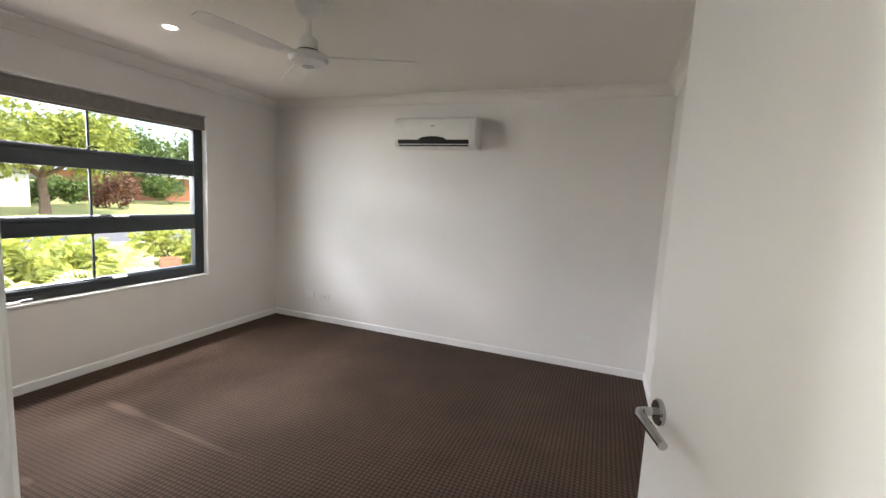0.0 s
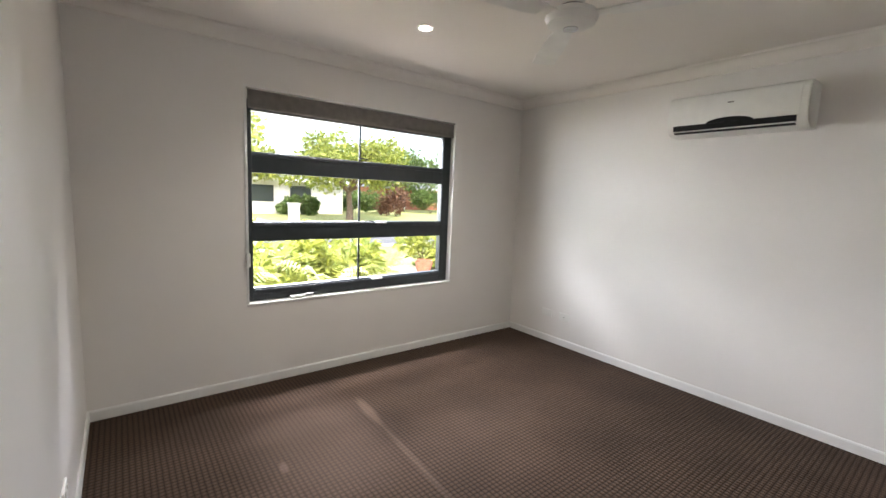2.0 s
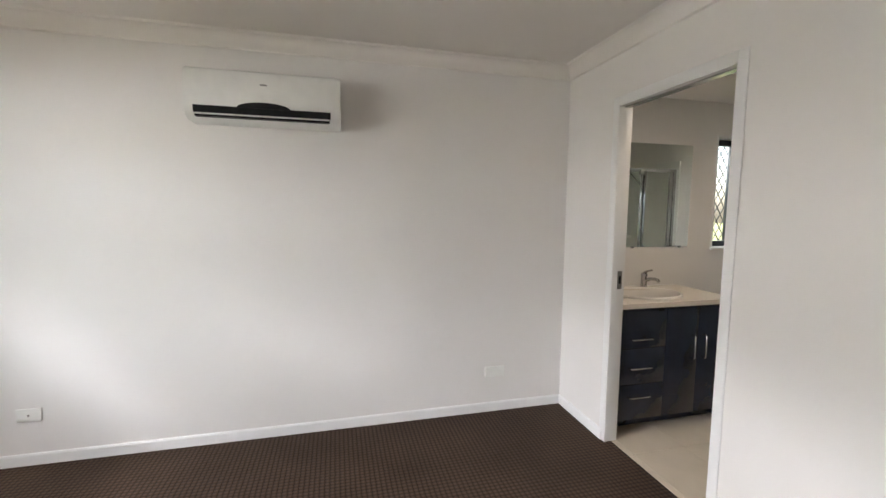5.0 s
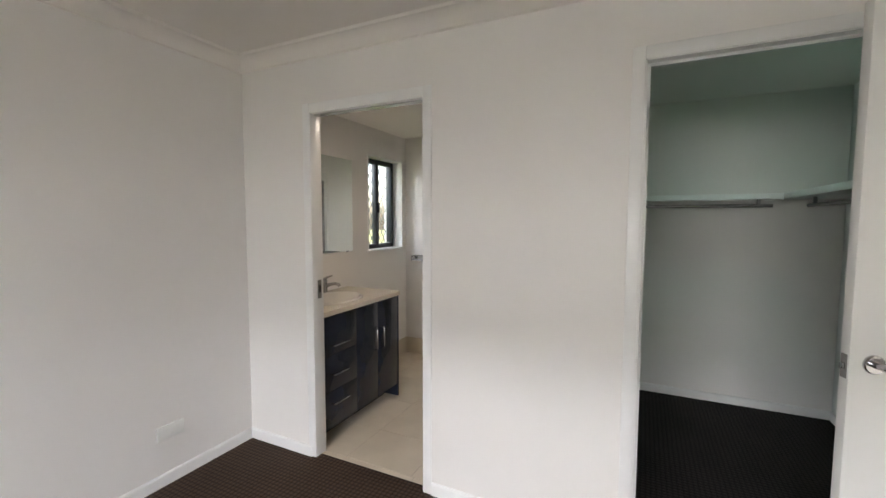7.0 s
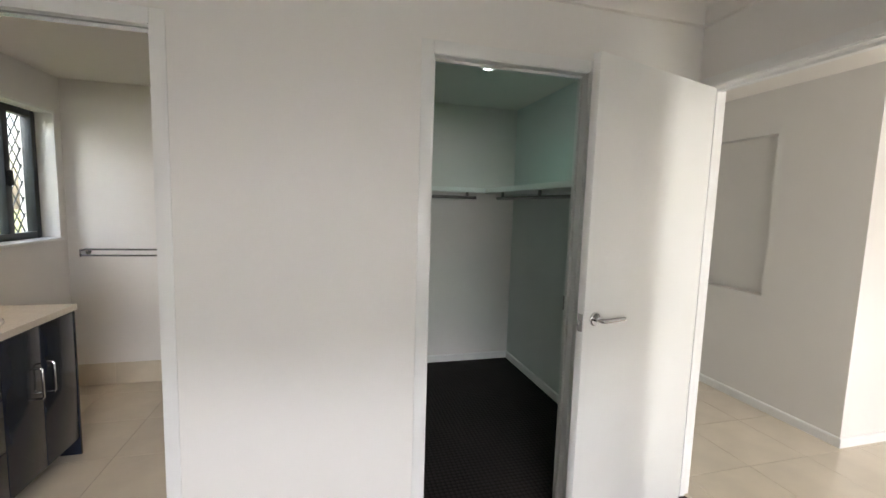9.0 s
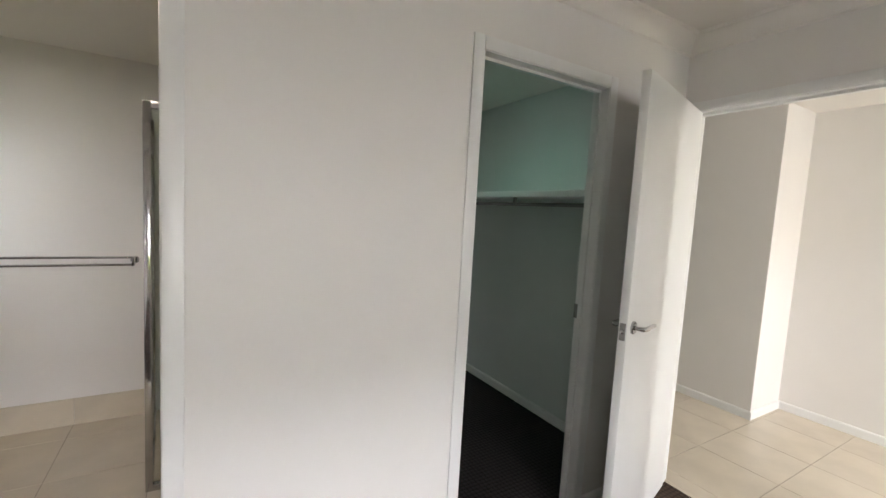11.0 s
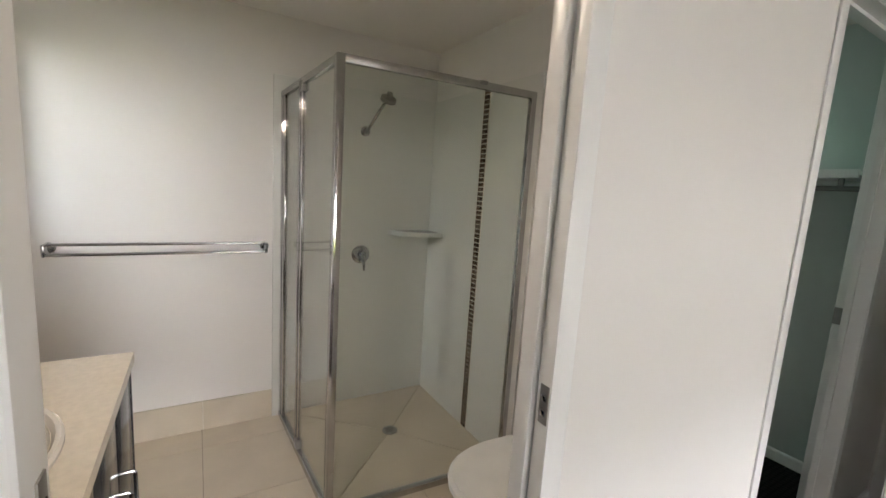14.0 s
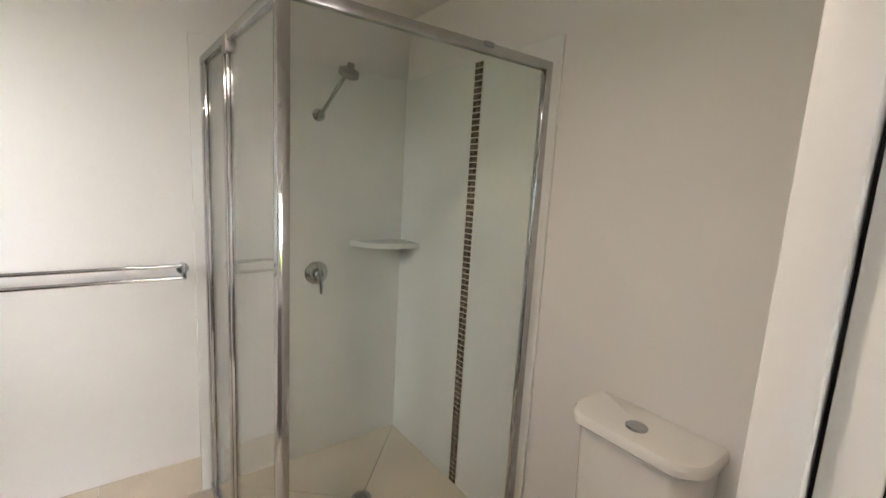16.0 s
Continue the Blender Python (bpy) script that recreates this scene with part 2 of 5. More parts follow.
GLASS = glass_material("window_glass", (0.97, 0.98, 0.97))
SHOWERGLASS = glass_material("shower_glass", (0.955, 0.975, 0.96))
LAMPGLOW = glow_material("lamp_glow", (1.0, 0.93, 0.82), 12)
ROBEGLOW = glow_material("robe_lamp_glow", (0.8, 1.0, 0.92), 8)
BRICK = material("brick_red", (0.30, 0.12, 0.07), 0.9, vary=0.3, scale=6, bump=0.4, bump_scale=60)
RENDERED = material("pale_render", (0.62, 0.6, 0.56), 0.9, vary=0.08, scale=2, bump=0.3)
ROOF = material("grey_roof", (0.16, 0.17, 0.19), 0.7, vary=0.15, scale=3, bump=0.3, bump_scale=30)
BARK = material("bark", (0.13, 0.09, 0.065), 0.9, vary=0.4, scale=10, bump=0.8, bump_scale=30)
GRASS = material("lawn", (0.22, 0.26, 0.07), 0.95, scale=0.6, bump=0.8, bump_scale=60, two=(0.32, 0.29, 0.11))
ASPHALT = material("asphalt", (0.11, 0.11, 0.115), 0.9, vary=0.15, scale=3, bump=0.5, bump_scale=120)
CONCRETE = material("kerb_concrete", (0.36, 0.35, 0.33), 0.9, vary=0.12, scale=5, bump=0.4, bump_scale=90)
MULCH = material("garden_mulch", (0.28, 0.2, 0.14), 0.95, scale=12, bump=0.9, bump_scale=50, two=(0.5, 0.44, 0.37))
LEAF_A = leaf_material("leaf_bright", (0.13, 0.17, 0.025), (0.36, 0.38, 0.08))
LEAF_B = leaf_material("leaf_mid", (0.05, 0.10, 0.02), (0.17, 0.23, 0.06))
LEAF_R = leaf_material("leaf_russet", (0.08, 0.03, 0.02), (0.2, 0.1, 0.05))


# ---- mesh helpers ----
def add_box(bm, x0, y0, z0, x1, y1, z1, bevel=0.0, segs=2):
    r = bmesh.ops.create_cube(bm, size=1.0)
    vs = r["verts"]
    for v in vs:
        v.co = Vector(((x0 + x1) / 2 + v.co.x * (x1 - x0), (y0 + y1) / 2 + v.co.y * (y1 - y0), (z0 + z1) / 2 + v.co.z * (z1 - z0)))
    if bevel:
        es = list({e for v in vs for e in v.link_edges})
        bmesh.ops.bevel(bm, geom=es, offset=bevel, segments=segs, profile=0.5, affect="EDGES")


def add_lathe(bm, profile, m=None, segs=32):
    """Spin a profile of (radius, height) about z; m places it."""
    m = m or Matrix.Identity(4)
    rings = []
    for r, z in profile:
        if r < 1e-5:
            rings.append([bm.verts.new(m @ Vector((0, 0, z)))])
        else:
            rings.append([bm.verts.new(m @ Vector((r * math.cos(2 * math.pi * i / segs), r * math.sin(2 * math.pi * i / segs), z))) for i in range(segs)])
    for a, b in zip(rings, rings[1:]):
        for i in range(segs):
            j = (i + 1) % segs
            q = [a[i % len(a)], a[j % len(a)], b[j % len(b)], b[i % len(b)]]
            u = list(dict.fromkeys(q))
            if len(u) > 2:
                bm.faces.new(u)


def add_tube(bm, pts, radius, segs=12, caps=True):
    """A round bar along points; radius may be a list."""
    pts = [Vector(p) for p in pts]
    rad = radius if isinstance(radius, (list, tuple)) else [radius] * len(pts)
    rings = []
    up = None
    for i, p in enumerate(pts):
        d = (pts[min(i + 1, len(pts) - 1)] - pts[max(i - 1, 0)]).normalized()
        if up is None:
            up = d.orthogonal().normalized()
        up = (up - d * up.dot(d)).normalized()
        s = d.cross(up)
        rings.append([bm.verts.new(p + (up * math.cos(2 * math.pi * k / segs) + s * math.sin(2 * math.pi * k / segs)) * rad[i]) for k in range(segs)])
    for a, b in zip(rings, rings[1:]):
        for k in range(segs):
            bm.faces.new((a[k], a[(k + 1) % segs], b[(k + 1) % segs], b[k]))
    if caps:
        bm.faces.new(rings[0][::-1])
        bm.faces.new(rings[-1])


def add_prism(bm, outline, at, along, length):
    """Sweep a closed 2D outline (u, v) straight: at(u, v) gives the start point, along the way."""
    a = [bm.verts.new(at(u, v)) for u, v in outline]
    b = [bm.verts.new(at(u, v) + along * length) for u, v in outline]
    n = len(a)
    for i in range(n):
        bm.faces.new((a[i], a[(i + 1) % n], b[(i + 1) % n], b[i]))
    bm.faces.new(a[::-1])
    bm.faces.new(b)


def mesh_object(name, bm, mat, smooth=False):
    bmesh.ops.recalc_face_normals(bm, faces=bm.faces)
    me = bpy.data.meshes.new(name)
    bm.to_mesh(me)
    bm.free()
    me.materials.append(mat)
    if smooth:
        for p in me.polygons:
            p.use_smooth = True
        me.set_sharp_from_angle(angle=radians(35))
    return new(name, me)


def part(name, bm, mat, parent, label="", smooth=True):
    ob = mesh_object(name, bm, mat, smooth)
    ob.parent = parent
    if label:
        tagged(ob, label)
    return ob


def thing(name, label, category, group="", m=None):
    ob = new(name)
    ob.empty_display_size = 0.05
    if m is not None:
        ob.matrix_world = m
    return tagged(ob, label, category, group)


def structure(name, bm, mat, label, category, smooth=False):
    return tagged(mesh_object(name, bm, mat, smooth), label, category, kind="structure")


def box_bm(*a, **k):
    bm = bmesh.new()
    add_box(bm, *a, **k)
    return bm


def wall_with_openings(name, lo, hi, axis, openings, mat, label):
    """A wall box from lo to hi that runs along axis ('x' or 'y'), with openings (a0, a1, z0, z1) cut through."""
    bm = bmesh.new()
    i = 0 if axis == "x" else 1

    def put(a0, a1, z0, z1):
        if a1 - a0 < 1e-4 or z1 - z0 < 1e-4:
            return
        l, h = list(lo), list(hi)
        l[i], h[i], l[2], h[2] = a0, a1, z0, z1
        add_box(bm, *l, *h)
    a = lo[i]
    for a0, a1, z0, z1 in sorted(openings):
        put(a, a0, lo[2], hi[2])
        put(a0, a1, lo[2], z0)
        put(a0, a1, z1, hi[2])
        a = a1
    put(a, hi[i], lo[2], hi[2])
    bmesh.ops.remove_doubles(bm, verts=bm.verts, dist=1e-5)
    return structure(name, bm, mat, label, "wall")


# ---- the plan ----
EX, EX2 = 3.965, 4.046         # partition between bedroom and the two small rooms
BX = 5.95                     # back wall of ensuite and robe
SY, SY2 = -3.595, -3.69        # bedroom south wall
ENS_S = -2.085                # ensuite south wall
ROBE_S = -3.55
H_BED, H_ENS, H_HALL, H_ROBE = 2.42, 2.28, 2.38, 2.36
TOP = 2.6
WIN = (-2.692, -0.893, 0.603, 2.083)
EWIN = (5.28, 5.868, 1.15, 2.02)
ENS_D = (-1.28, -0.552)
ROBE_D = (-2.985, -2.285)
DOOR_H = 2.04
ROBE_H = 2.06
ENTRY = (2.97, 3.905)
HALL_Y, HALL_Y2 = -5.02, -5.5

wall_with_openings("wall_west", (-0.22, SY2, -0.4), (0, 0.22, TOP), "y", [WIN], PAINT, "white painted exterior wall around the wide window")
wall_with_openings("wall_north", (0, 0, -0.4), (6.1, 0.22, TOP), "x", [EWIN], PAINT, "white painted wall behind the air conditioner and vanity")
wall_with_openings("wall_east", (EX, SY, -0.05), (EX2, 0, TOP), "y", [(ENS_D[0] - 0.02, ENS_D[1] + 0.02, -0.05, DOOR_H + 0.02), (ROBE_D[0] - 0.02, ROBE_D[1] + 0.02, -0.05, ROBE_H + 0.02)], PAINT, "white painted partition wall with two door openings")
wall_with_openings("wall_south", (0, SY2, -0.05), (EX2, SY, TOP), "x", [(ENTRY[0] - 0.02, ENTRY[1] + 0.02, -0.05, DOOR_H + 0.02)], PAINT, "white painted wall with the entry doorway")
structure("wall_back", box_bm(BX, SY2, -0.4, 6.1, 0, TOP), PAINT, "white painted back wall of ensuite and robe", "wall")
structure("wall_ensuite_robe", box_bm(EX2, -2.19, -0.05, BX, ENS_S, TOP), PAINT, "white painted wall between ensuite and robe", "wall")
structure("wall_robe_south", box_bm(EX2, SY2, -0.05, BX, ROBE_S, TOP), GREENISH, "pale painted side wall of the walk-in robe", "wall")
NICHE = (4.645, 5.28, 0.855, 2.055)
bm = bmesh.new()
add_box(bm, 4.05, HALL_Y2 - 0.1, -0.05, 6.1, HALL_Y - 0.09, TOP)
add_box(bm, 4.05, HALL_Y - 0.09, -0.05, NICHE[0], HALL_Y, TOP)
add_box(bm, NICHE[1], HALL_Y - 0.09, -0.05, 6.1, HALL_Y, TOP)
add_box(bm, NICHE[0], HALL_Y - 0.09, -0.05, NICHE[1], HALL_Y, NICHE[2])
add_box(bm, NICHE[0], HALL_Y - 0.09, NICHE[3], NICHE[1], HALL_Y, TOP)
structure("wall_hall_niche", bm, PAINT, "white hall wall with a shallow rectangular niche", "wall")
structure("wall_hall_south", box_bm(0.9, HALL_Y2 - 0.1, -0.05, 4.05, HALL_Y2, TOP), PAINT, "white painted hall wall", "wall")
# unseen end wall, its opening made for the hall fill lamp
wall_with_openings("wall_hall_west", (0.9, HALL_Y2, -0.05), (1.0, SY2, TOP), "y", [(-4.95, -4.55, -0.05, 2.1)], PAINT, "unseen white hall end wall, added with an opening for the fill lamp")
structure("wall_hall_east", box_bm(6.1, HALL_Y2 - 0.1, -0.05, 6.2, SY2, TOP), PAINT, "white painted hall end wall", "wall")

structure("ceiling_bedroom", box_bm(0, SY, H_BED, EX, 0, TOP + 0.05), CEILING, "flat white plaster bedroom ceiling", "ceiling")
structure("ceiling_ensuite", box_bm(EX2, ENS_S, H_ENS, BX, 0, TOP + 0.05), CEILING, "flat white plaster ensuite ceiling", "ceiling")
structure("ceiling_robe", box_bm(EX2, ROBE_S, H_ROBE, BX, -2.19, TOP + 0.05), CEILING, "flat plaster robe ceiling", "ceiling")
structure("ceiling_hall", box_bm(1.0, HALL_Y2, H_HALL, 6.1, SY2, TOP + 0.05), CEILING, "flat white plaster hall ceiling", "ceiling")

bm = bmesh.new()
add_box(bm, 0, SY, -0.1, EX, 0, 0)
add_box(bm, EX, ROBE_D[0] - 0.02, -0.1, 4.0, ROBE_D[1] + 0.02, 0)
add_box(bm, EX, ENS_D[0] - 0.02, -0.1, 4.01, ENS_D[1] + 0.02, 0)
add_box(bm, ENTRY[0] - 0.02, -3.662, -0.1, ENTRY[1] + 0.02, SY, 0)
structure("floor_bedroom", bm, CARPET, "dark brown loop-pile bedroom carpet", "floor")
structure("floor_robe", box_bm(4.0, ROBE_S, -0.1, BX, -2.19, -0.0005), ROBE_CARPET_SHADED, "brown carpet in the walk-in robe, darkened for its shade", "floor")

# unseen slab added over the house keeps daylight to the openings
structure("roof_slab", box_bm(-0.6, -5.7, TOP + 0.05, 6.3, 0.6, TOP + 0.2), ROOF, "unseen grey slab over the rooms, added to block daylight", "roof")

# cove cornice round the bedroom
COVE = [(0, 0), (0.085, 0), (0.078, -0.012)] + [(0.078 - 0.062 * math.sin(a), -0.075 + 0.063 * math.cos(a)) for a in [math.pi / 2 * k / 6 for k in range(1, 6)]] + [(0.012, -0.078), (0, -0.085)]
bm = bmesh.new()
add_prism(bm, COVE, lambda u, v: Vector((0, -u, H_BED + v)), Vector((1, 0, 0)), EX)
add_prism(bm, COVE, lambda u, v: Vector((0, SY + u, H_BED + v)), Vector((1, 0, 0)), EX)
add_prism(bm, COVE, lambda u, v: Vector((u, SY, H_BED + v)), Vector((0, 1, 0)), -SY)
add_prism(bm, COVE, lambda u, v: Vector((EX - u, SY, H_BED + v)), Vector((0, 1, 0)), -SY)
structure("cornice", bm, CEILING, "white coved plaster cornice around the bedroom", "cornice", True)

# skirting boards
SK = [(0, 0), (0.012, 0), (0.012, 0.055), (0.008, 0.063), (0, 0.066)]


def skirting(name, p0, p1, normal, label="white gloss painted skirting board"):
    p0, p1, n = Vector((*p0, 0)), Vector((*p1, 0)), Vector((*normal, 0))
    bm = bmesh.new()
    add_prism(bm, SK, lambda u, v: p0 + n * u + Vector((0, 0, v)), (p1 - p0).normalized(), (p1 - p0).length)
    return structure(name, bm, GLOSS, label, "skirting")


skirting("baseboard_north", (0, 0), (EX, 0), (0, -1))
skirting("baseboard_west", (0, SY), (0, 0), (1, 0))
skirting("baseboard_south", (0, SY), (ENTRY[0] - 0.05, SY), (0, 1))
skirting("baseboard_east_1", (EX, ENS_D[1] + 0.03), (EX, 0), (-1, 0))
skirting("baseboard_east_2", (EX, ROBE_D[1] + 0.05), (EX, ENS_D[0] - 0.055), (-1, 0))
skirting("baseboard_east_3", (EX, SY), (EX, ROBE_D[0] - 0.05), (-1, 0))
skirting("baseboard_robe_back", (BX, ROBE_S), (BX, -2.19), (-1, 0))
skirting("baseboard_robe_south", (EX2, ROBE_S), (BX, ROBE_S), (0, 1))
skirting("baseboard_hall_1", (4.05, HALL_Y), (6.1, HALL_Y), (0, 1))
skirting("baseboard_hall_2", (4.05, HALL_Y2), (4.05, HALL_Y + 0.012), (-1, 0))
skirting("baseboard_hall_3", (1.0, HALL_Y2), (4.05, HALL_Y2), (0, 1))


# ---- door frames ----
def door_frame_y(name, a0, a1, label, head, slider=False):
    """Lining and architraves of an opening in the east partition."""
    th = 0.005 if slider else 0.008
    frame_ob = tagged(new(name), label, "door frame", kind="structure")
    part("head_lining", box_bm(EX - 0.004, a0, head, EX2 + 0.004, a1, head + 0.02), GLOSS, frame_ob)
    for k, y in enumerate((a0, a1)):
        s = -1 if k == 0 else 1
        if slider and k == 0:
            part("jamb_strip", box_bm(EX - 0.004, y - 0.02, 0, EX + 0.001, y - 0.003, head, bevel=0.002), GLOSS, frame_ob)
            part("jamb_strip", box_bm(EX + 0.043, y - 0.02, 0, EX2 + 0.004, y + 0.004, head, bevel=0.005), GLOSS, frame_ob)
        else:
            part("jamb", box_bm(EX - 0.004, min(y, y + s * 0.02), 0, EX2 + 0.004, max(y, y + s * 0.02), head, bevel=0.002), GLOSS, frame_ob)
        w = 0.055
        lo, hi = sorted((y + s * 0.006, y + s * w))
        part("architrave", box_bm(EX - th, lo, 0, EX - 0.001, hi, head + w, bevel=0.003), GLOSS, frame_ob)
    part("head_architrave", box_bm(EX - th, a0 - 0.006, head + 0.004, EX - 0.001, a1 + 0.006, head + 0.055, bevel=0.003), GLOSS, frame_ob)
    for y, s in () if slider else ((a0, -1), (a1, 1)):
        lo, hi = sorted((y + s * 0.006, y + s * 0.05))
        part("architrave", box_bm(EX2 + 0.001, lo, 0, EX2 + 0.012, hi, head + 0.05, bevel=0.003), GLOSS, frame_ob)
    return frame_ob


ens_frame = door_frame_y("door_frame_1", *ENS_D, "white frame of the cavity sliding ensuite door", DOOR_H, True)
# pull plate on the closing jamb, and the leaf that sits inside its pocket
part("strike_plate", box_bm(EX + 0.035, ENS_D[1] - 0.003, 0.965, EX + 0.065, ENS_D[1] + 0.001, 1.075, bevel=0.001), STEEL, ens_frame, "brushed metal strike plate")
part("strike_slot", box_bm(EX + 0.043, ENS_D[1] - 0.0045, 1.0, EX + 0.057, ENS_D[1] - 0.0025, 1.045), DARK, ens_frame)
part("track", box_bm(EX + 0.03, ENS_D[0], DOOR_H - 0.006, EX + 0.07, ENS_D[1], DOOR_H + 0.002), SATIN, ens_frame, "aluminium sliding track")
# thin dark sheet stands for the shade deep in the pocket
part("pocket_liner", box_bm(EX + 0.001, ENS_D[0] - 0.0198, 0, EX + 0.043, ENS_D[0] - 0.019, DOOR_H), DARK, ens_frame, "dark strip for the shade inside the door pocket")
slider = thing("sliding_door", "white cavity sliding door pushed back into the wall", "door")
part("leaf", box_bm(EX + 0.003, ENS_D[0] - 0.0185, 0.01, EX + 0.039, ENS_D[0] - 0.009, DOOR_H - 0.01, bevel=0.002), DOORPAINT, slider)
part("latch_plate", box_bm(EX + 0.007, ENS_D[0] - 0.01, 0.975, EX + 0.030, ENS_D[0] - 0.0075, 1.055, bevel=0.001), STEEL, slider, "dark metal latch plate")
part("latch_pull", box_bm(EX + 0.012, ENS_D[0] - 0.008, 0.992, EX + 0.024, ENS_D[0] - 0.0055, 1.005, bevel=0.0008), CHROME, slider)
part("latch_pull", box_bm(EX + 0.012, ENS_D[0] - 0.008, 1.023, EX + 0.024, ENS_D[0] - 0.0055, 1.036, bevel=0.0008), CHROME, slider)

robe_frame = door_frame_y("door_frame_2", *ROBE_D, "white frame of the walk-in robe doorway", ROBE_H)
part("head_stop", box_bm(EX + 0.04, ROBE_D[0], ROBE_H - 0.012, EX + 0.062, ROBE_D[1], ROBE_H), GLOSS, robe_frame)
part("jamb_stop", box_bm(EX + 0.04, ROBE_D[0], 0, EX + 0.062, ROBE_D[0] + 0.012, ROBE_H - 0.012), GLOSS, robe_frame)
part("jamb_stop", box_bm(EX + 0.04, ROBE_D[1] - 0.012, 0, EX + 0.062, ROBE_D[1], ROBE_H - 0.012), GLOSS, robe_frame)
part("strike_plate", box_bm(EX + 0.066, ROBE_D[0] - 0.001, 0.97, EX + 0.092, ROBE_D[0] + 0.002, 1.04), STEEL, robe_frame, "small metal strike plate")
robe_door = thing("robe_door", "white robe door swung open inside the robe", "door")
part("leaf", box_bm(EX2 + 0.012, ROBE_D[1] + 0.002, 0.012, EX2 + 0.68, ROBE_D[1] + 0.037, ROBE_H - 0.006, bevel=0.002), DOORPAINT, robe_door)
for z in (0.2, 1.02, 1.82):
    bm = bmesh.new()
    add_tube(bm, [(EX2 + 0.005, ROBE_D[1] - 0.004, z - 0.045), (EX2 + 0.005, ROBE_D[1] - 0.004, z + 0.045)], 0.006)
    add_box(bm, EX2 - 0.03, ROBE_D[1] - 0.003, z - 0.045, EX2 + 0.005, ROBE_D[1] - 0.0005, z + 0.045)
    part("hinge", bm, SATIN, robe_door, "satin metal hinge")

entry_frame = tagged(new("door_frame_3"), "white painted frame of the bedroom entry doorway", "door frame", kind="structure")
for x, s in ((ENTRY[0], -1), (ENTRY[1], 1)):
    lo, hi = sorted((x, x + s * 0.02))
    part("jamb", box_bm(lo, SY2 - 0.004, 0, hi, SY + 0.004, DOOR_H, bevel=0.002), GLOSS, entry_frame)
    lo, hi = sorted((x + s * 0.006, x + s * 0.05))
    part("architrave", box_bm(lo, SY + 0.001, 0, hi, SY + 0.012, DOOR_H + 0.05, bevel=0.003), GLOSS, entry_frame)
    part("architrave", box_bm(lo, SY2 - 0.012, 0, hi, SY2 - 0.001, DOOR_H + 0.05, bevel=0.003), GLOSS, entry_frame)
    lo, hi = sorted((x, x - s * 0.011))
    part("jamb_stop", box_bm(lo, SY2 + 0.03, 0, hi, SY2 + 0.06, DOOR_H - 0.012), GLOSS, entry_frame)
part("head_lining", box_bm(ENTRY[0], SY2 - 0.004, DOOR_H, ENTRY[1], SY + 0.004, DOOR_H + 0.02), GLOSS, entry_frame)
part("head_stop", box_bm(ENTRY[0], SY2 + 0.03, DOOR_H - 0.012, ENTRY[1], SY2 + 0.06, DOOR_H), GLOSS, entry_frame)
for y0, y1 in ((SY + 0.001, SY + 0.012), (SY2 - 0.012, SY2 - 0.001)):
    part("head_architrave", box_bm(ENTRY[0] - 0.006, y0, DOOR_H + 0.004, ENTRY[1] + 0.006, y1, DOOR_H + 0.05, bevel=0.003), GLOSS, entry_frame)
part("strike_plate", box_bm(ENTRY[0] - 0.001, SY2 + 0.066, 0.97, ENTRY[0] + 0.002, SY2 + 0.09, 1.04), STEEL, entry_frame, "small metal strike plate")


def lever_set(parent, x, y, z, side, tip):
    """Round rose and bent lever on a leaf face; side is the face's outward y sign, tip the lever's x sign."""
    bm = bmesh.new()
    rot = Matrix.Translation((x, y, z)) @ Matrix.Rotation(radians(-90 * side), 4, "X")
    add_lathe(bm, [(0, 0), (0.027, 0), (0.027, 0.006), (0.024, 0.009), (0, 0.009)], rot, 28)
    part("rose", bm, CHROME, parent, "round chrome door rose")
    bm = bmesh.new()
    pts = [(x, y, z), (x, y + side * 0.03, z), (x + tip * 0.004, y + side * 0.041, z), (x + tip * 0.018, y + side * 0.047, z), (x + tip * 0.06, y + side * 0.047, z), (x + tip * 0.125, y + side * 0.046, z - 0.002)]
    add_tube(bm, pts, [0.009, 0.009, 0.0095, 0.0095, 0.0092, 0.0085], 14)
    part("lever", bm, CHROME, parent, "satin chrome lever handle")


LEAF_ANGLE = math.degrees(math.atan2(0.752, -0.213))
entry_door = thing("entry_door", "white flush bedroom door standing open with chrome levers", "door", m=pose(3.902, SY + 0.004, 0, 0, 0, LEAF_ANGLE))
LW = 0.80
# leaf frame: x along the leaf from hinge to latch edge, +y is the face seen from the room
part("leaf", box_bm(0.004, 0, 0.012, LW, 0.035, DOOR_H - 0.005, bevel=0.0025), DOORPAINT, entry_door)
lever_set(entry_door, LW - 0.06, 0.035, 1.032, 1, -1)
lever_set(entry_door, LW - 0.06, 0.0, 1.032, -1, -1)
part("latch_plate", box_bm(LW - 0.001, 0.006, 0.985, LW + 0.0015, 0.029, 1.055), STEEL, entry_door, "metal latch plate")
part("latch_tongue", box_bm(LW, 0.011, 1.012, LW + 0.01, 0.024, 1.03, bevel=0.002), CHROME, entry_door)
for z in (0.2, 1.02, 1.82):
    bm = bmesh.new()
    add_tube(bm, [(-0.002, -0.003, z - 0.045), (-0.002, -0.003, z + 0.045)], 0.006)
    part("hinge", bm, SATIN, entry_door, "satin metal hinge")

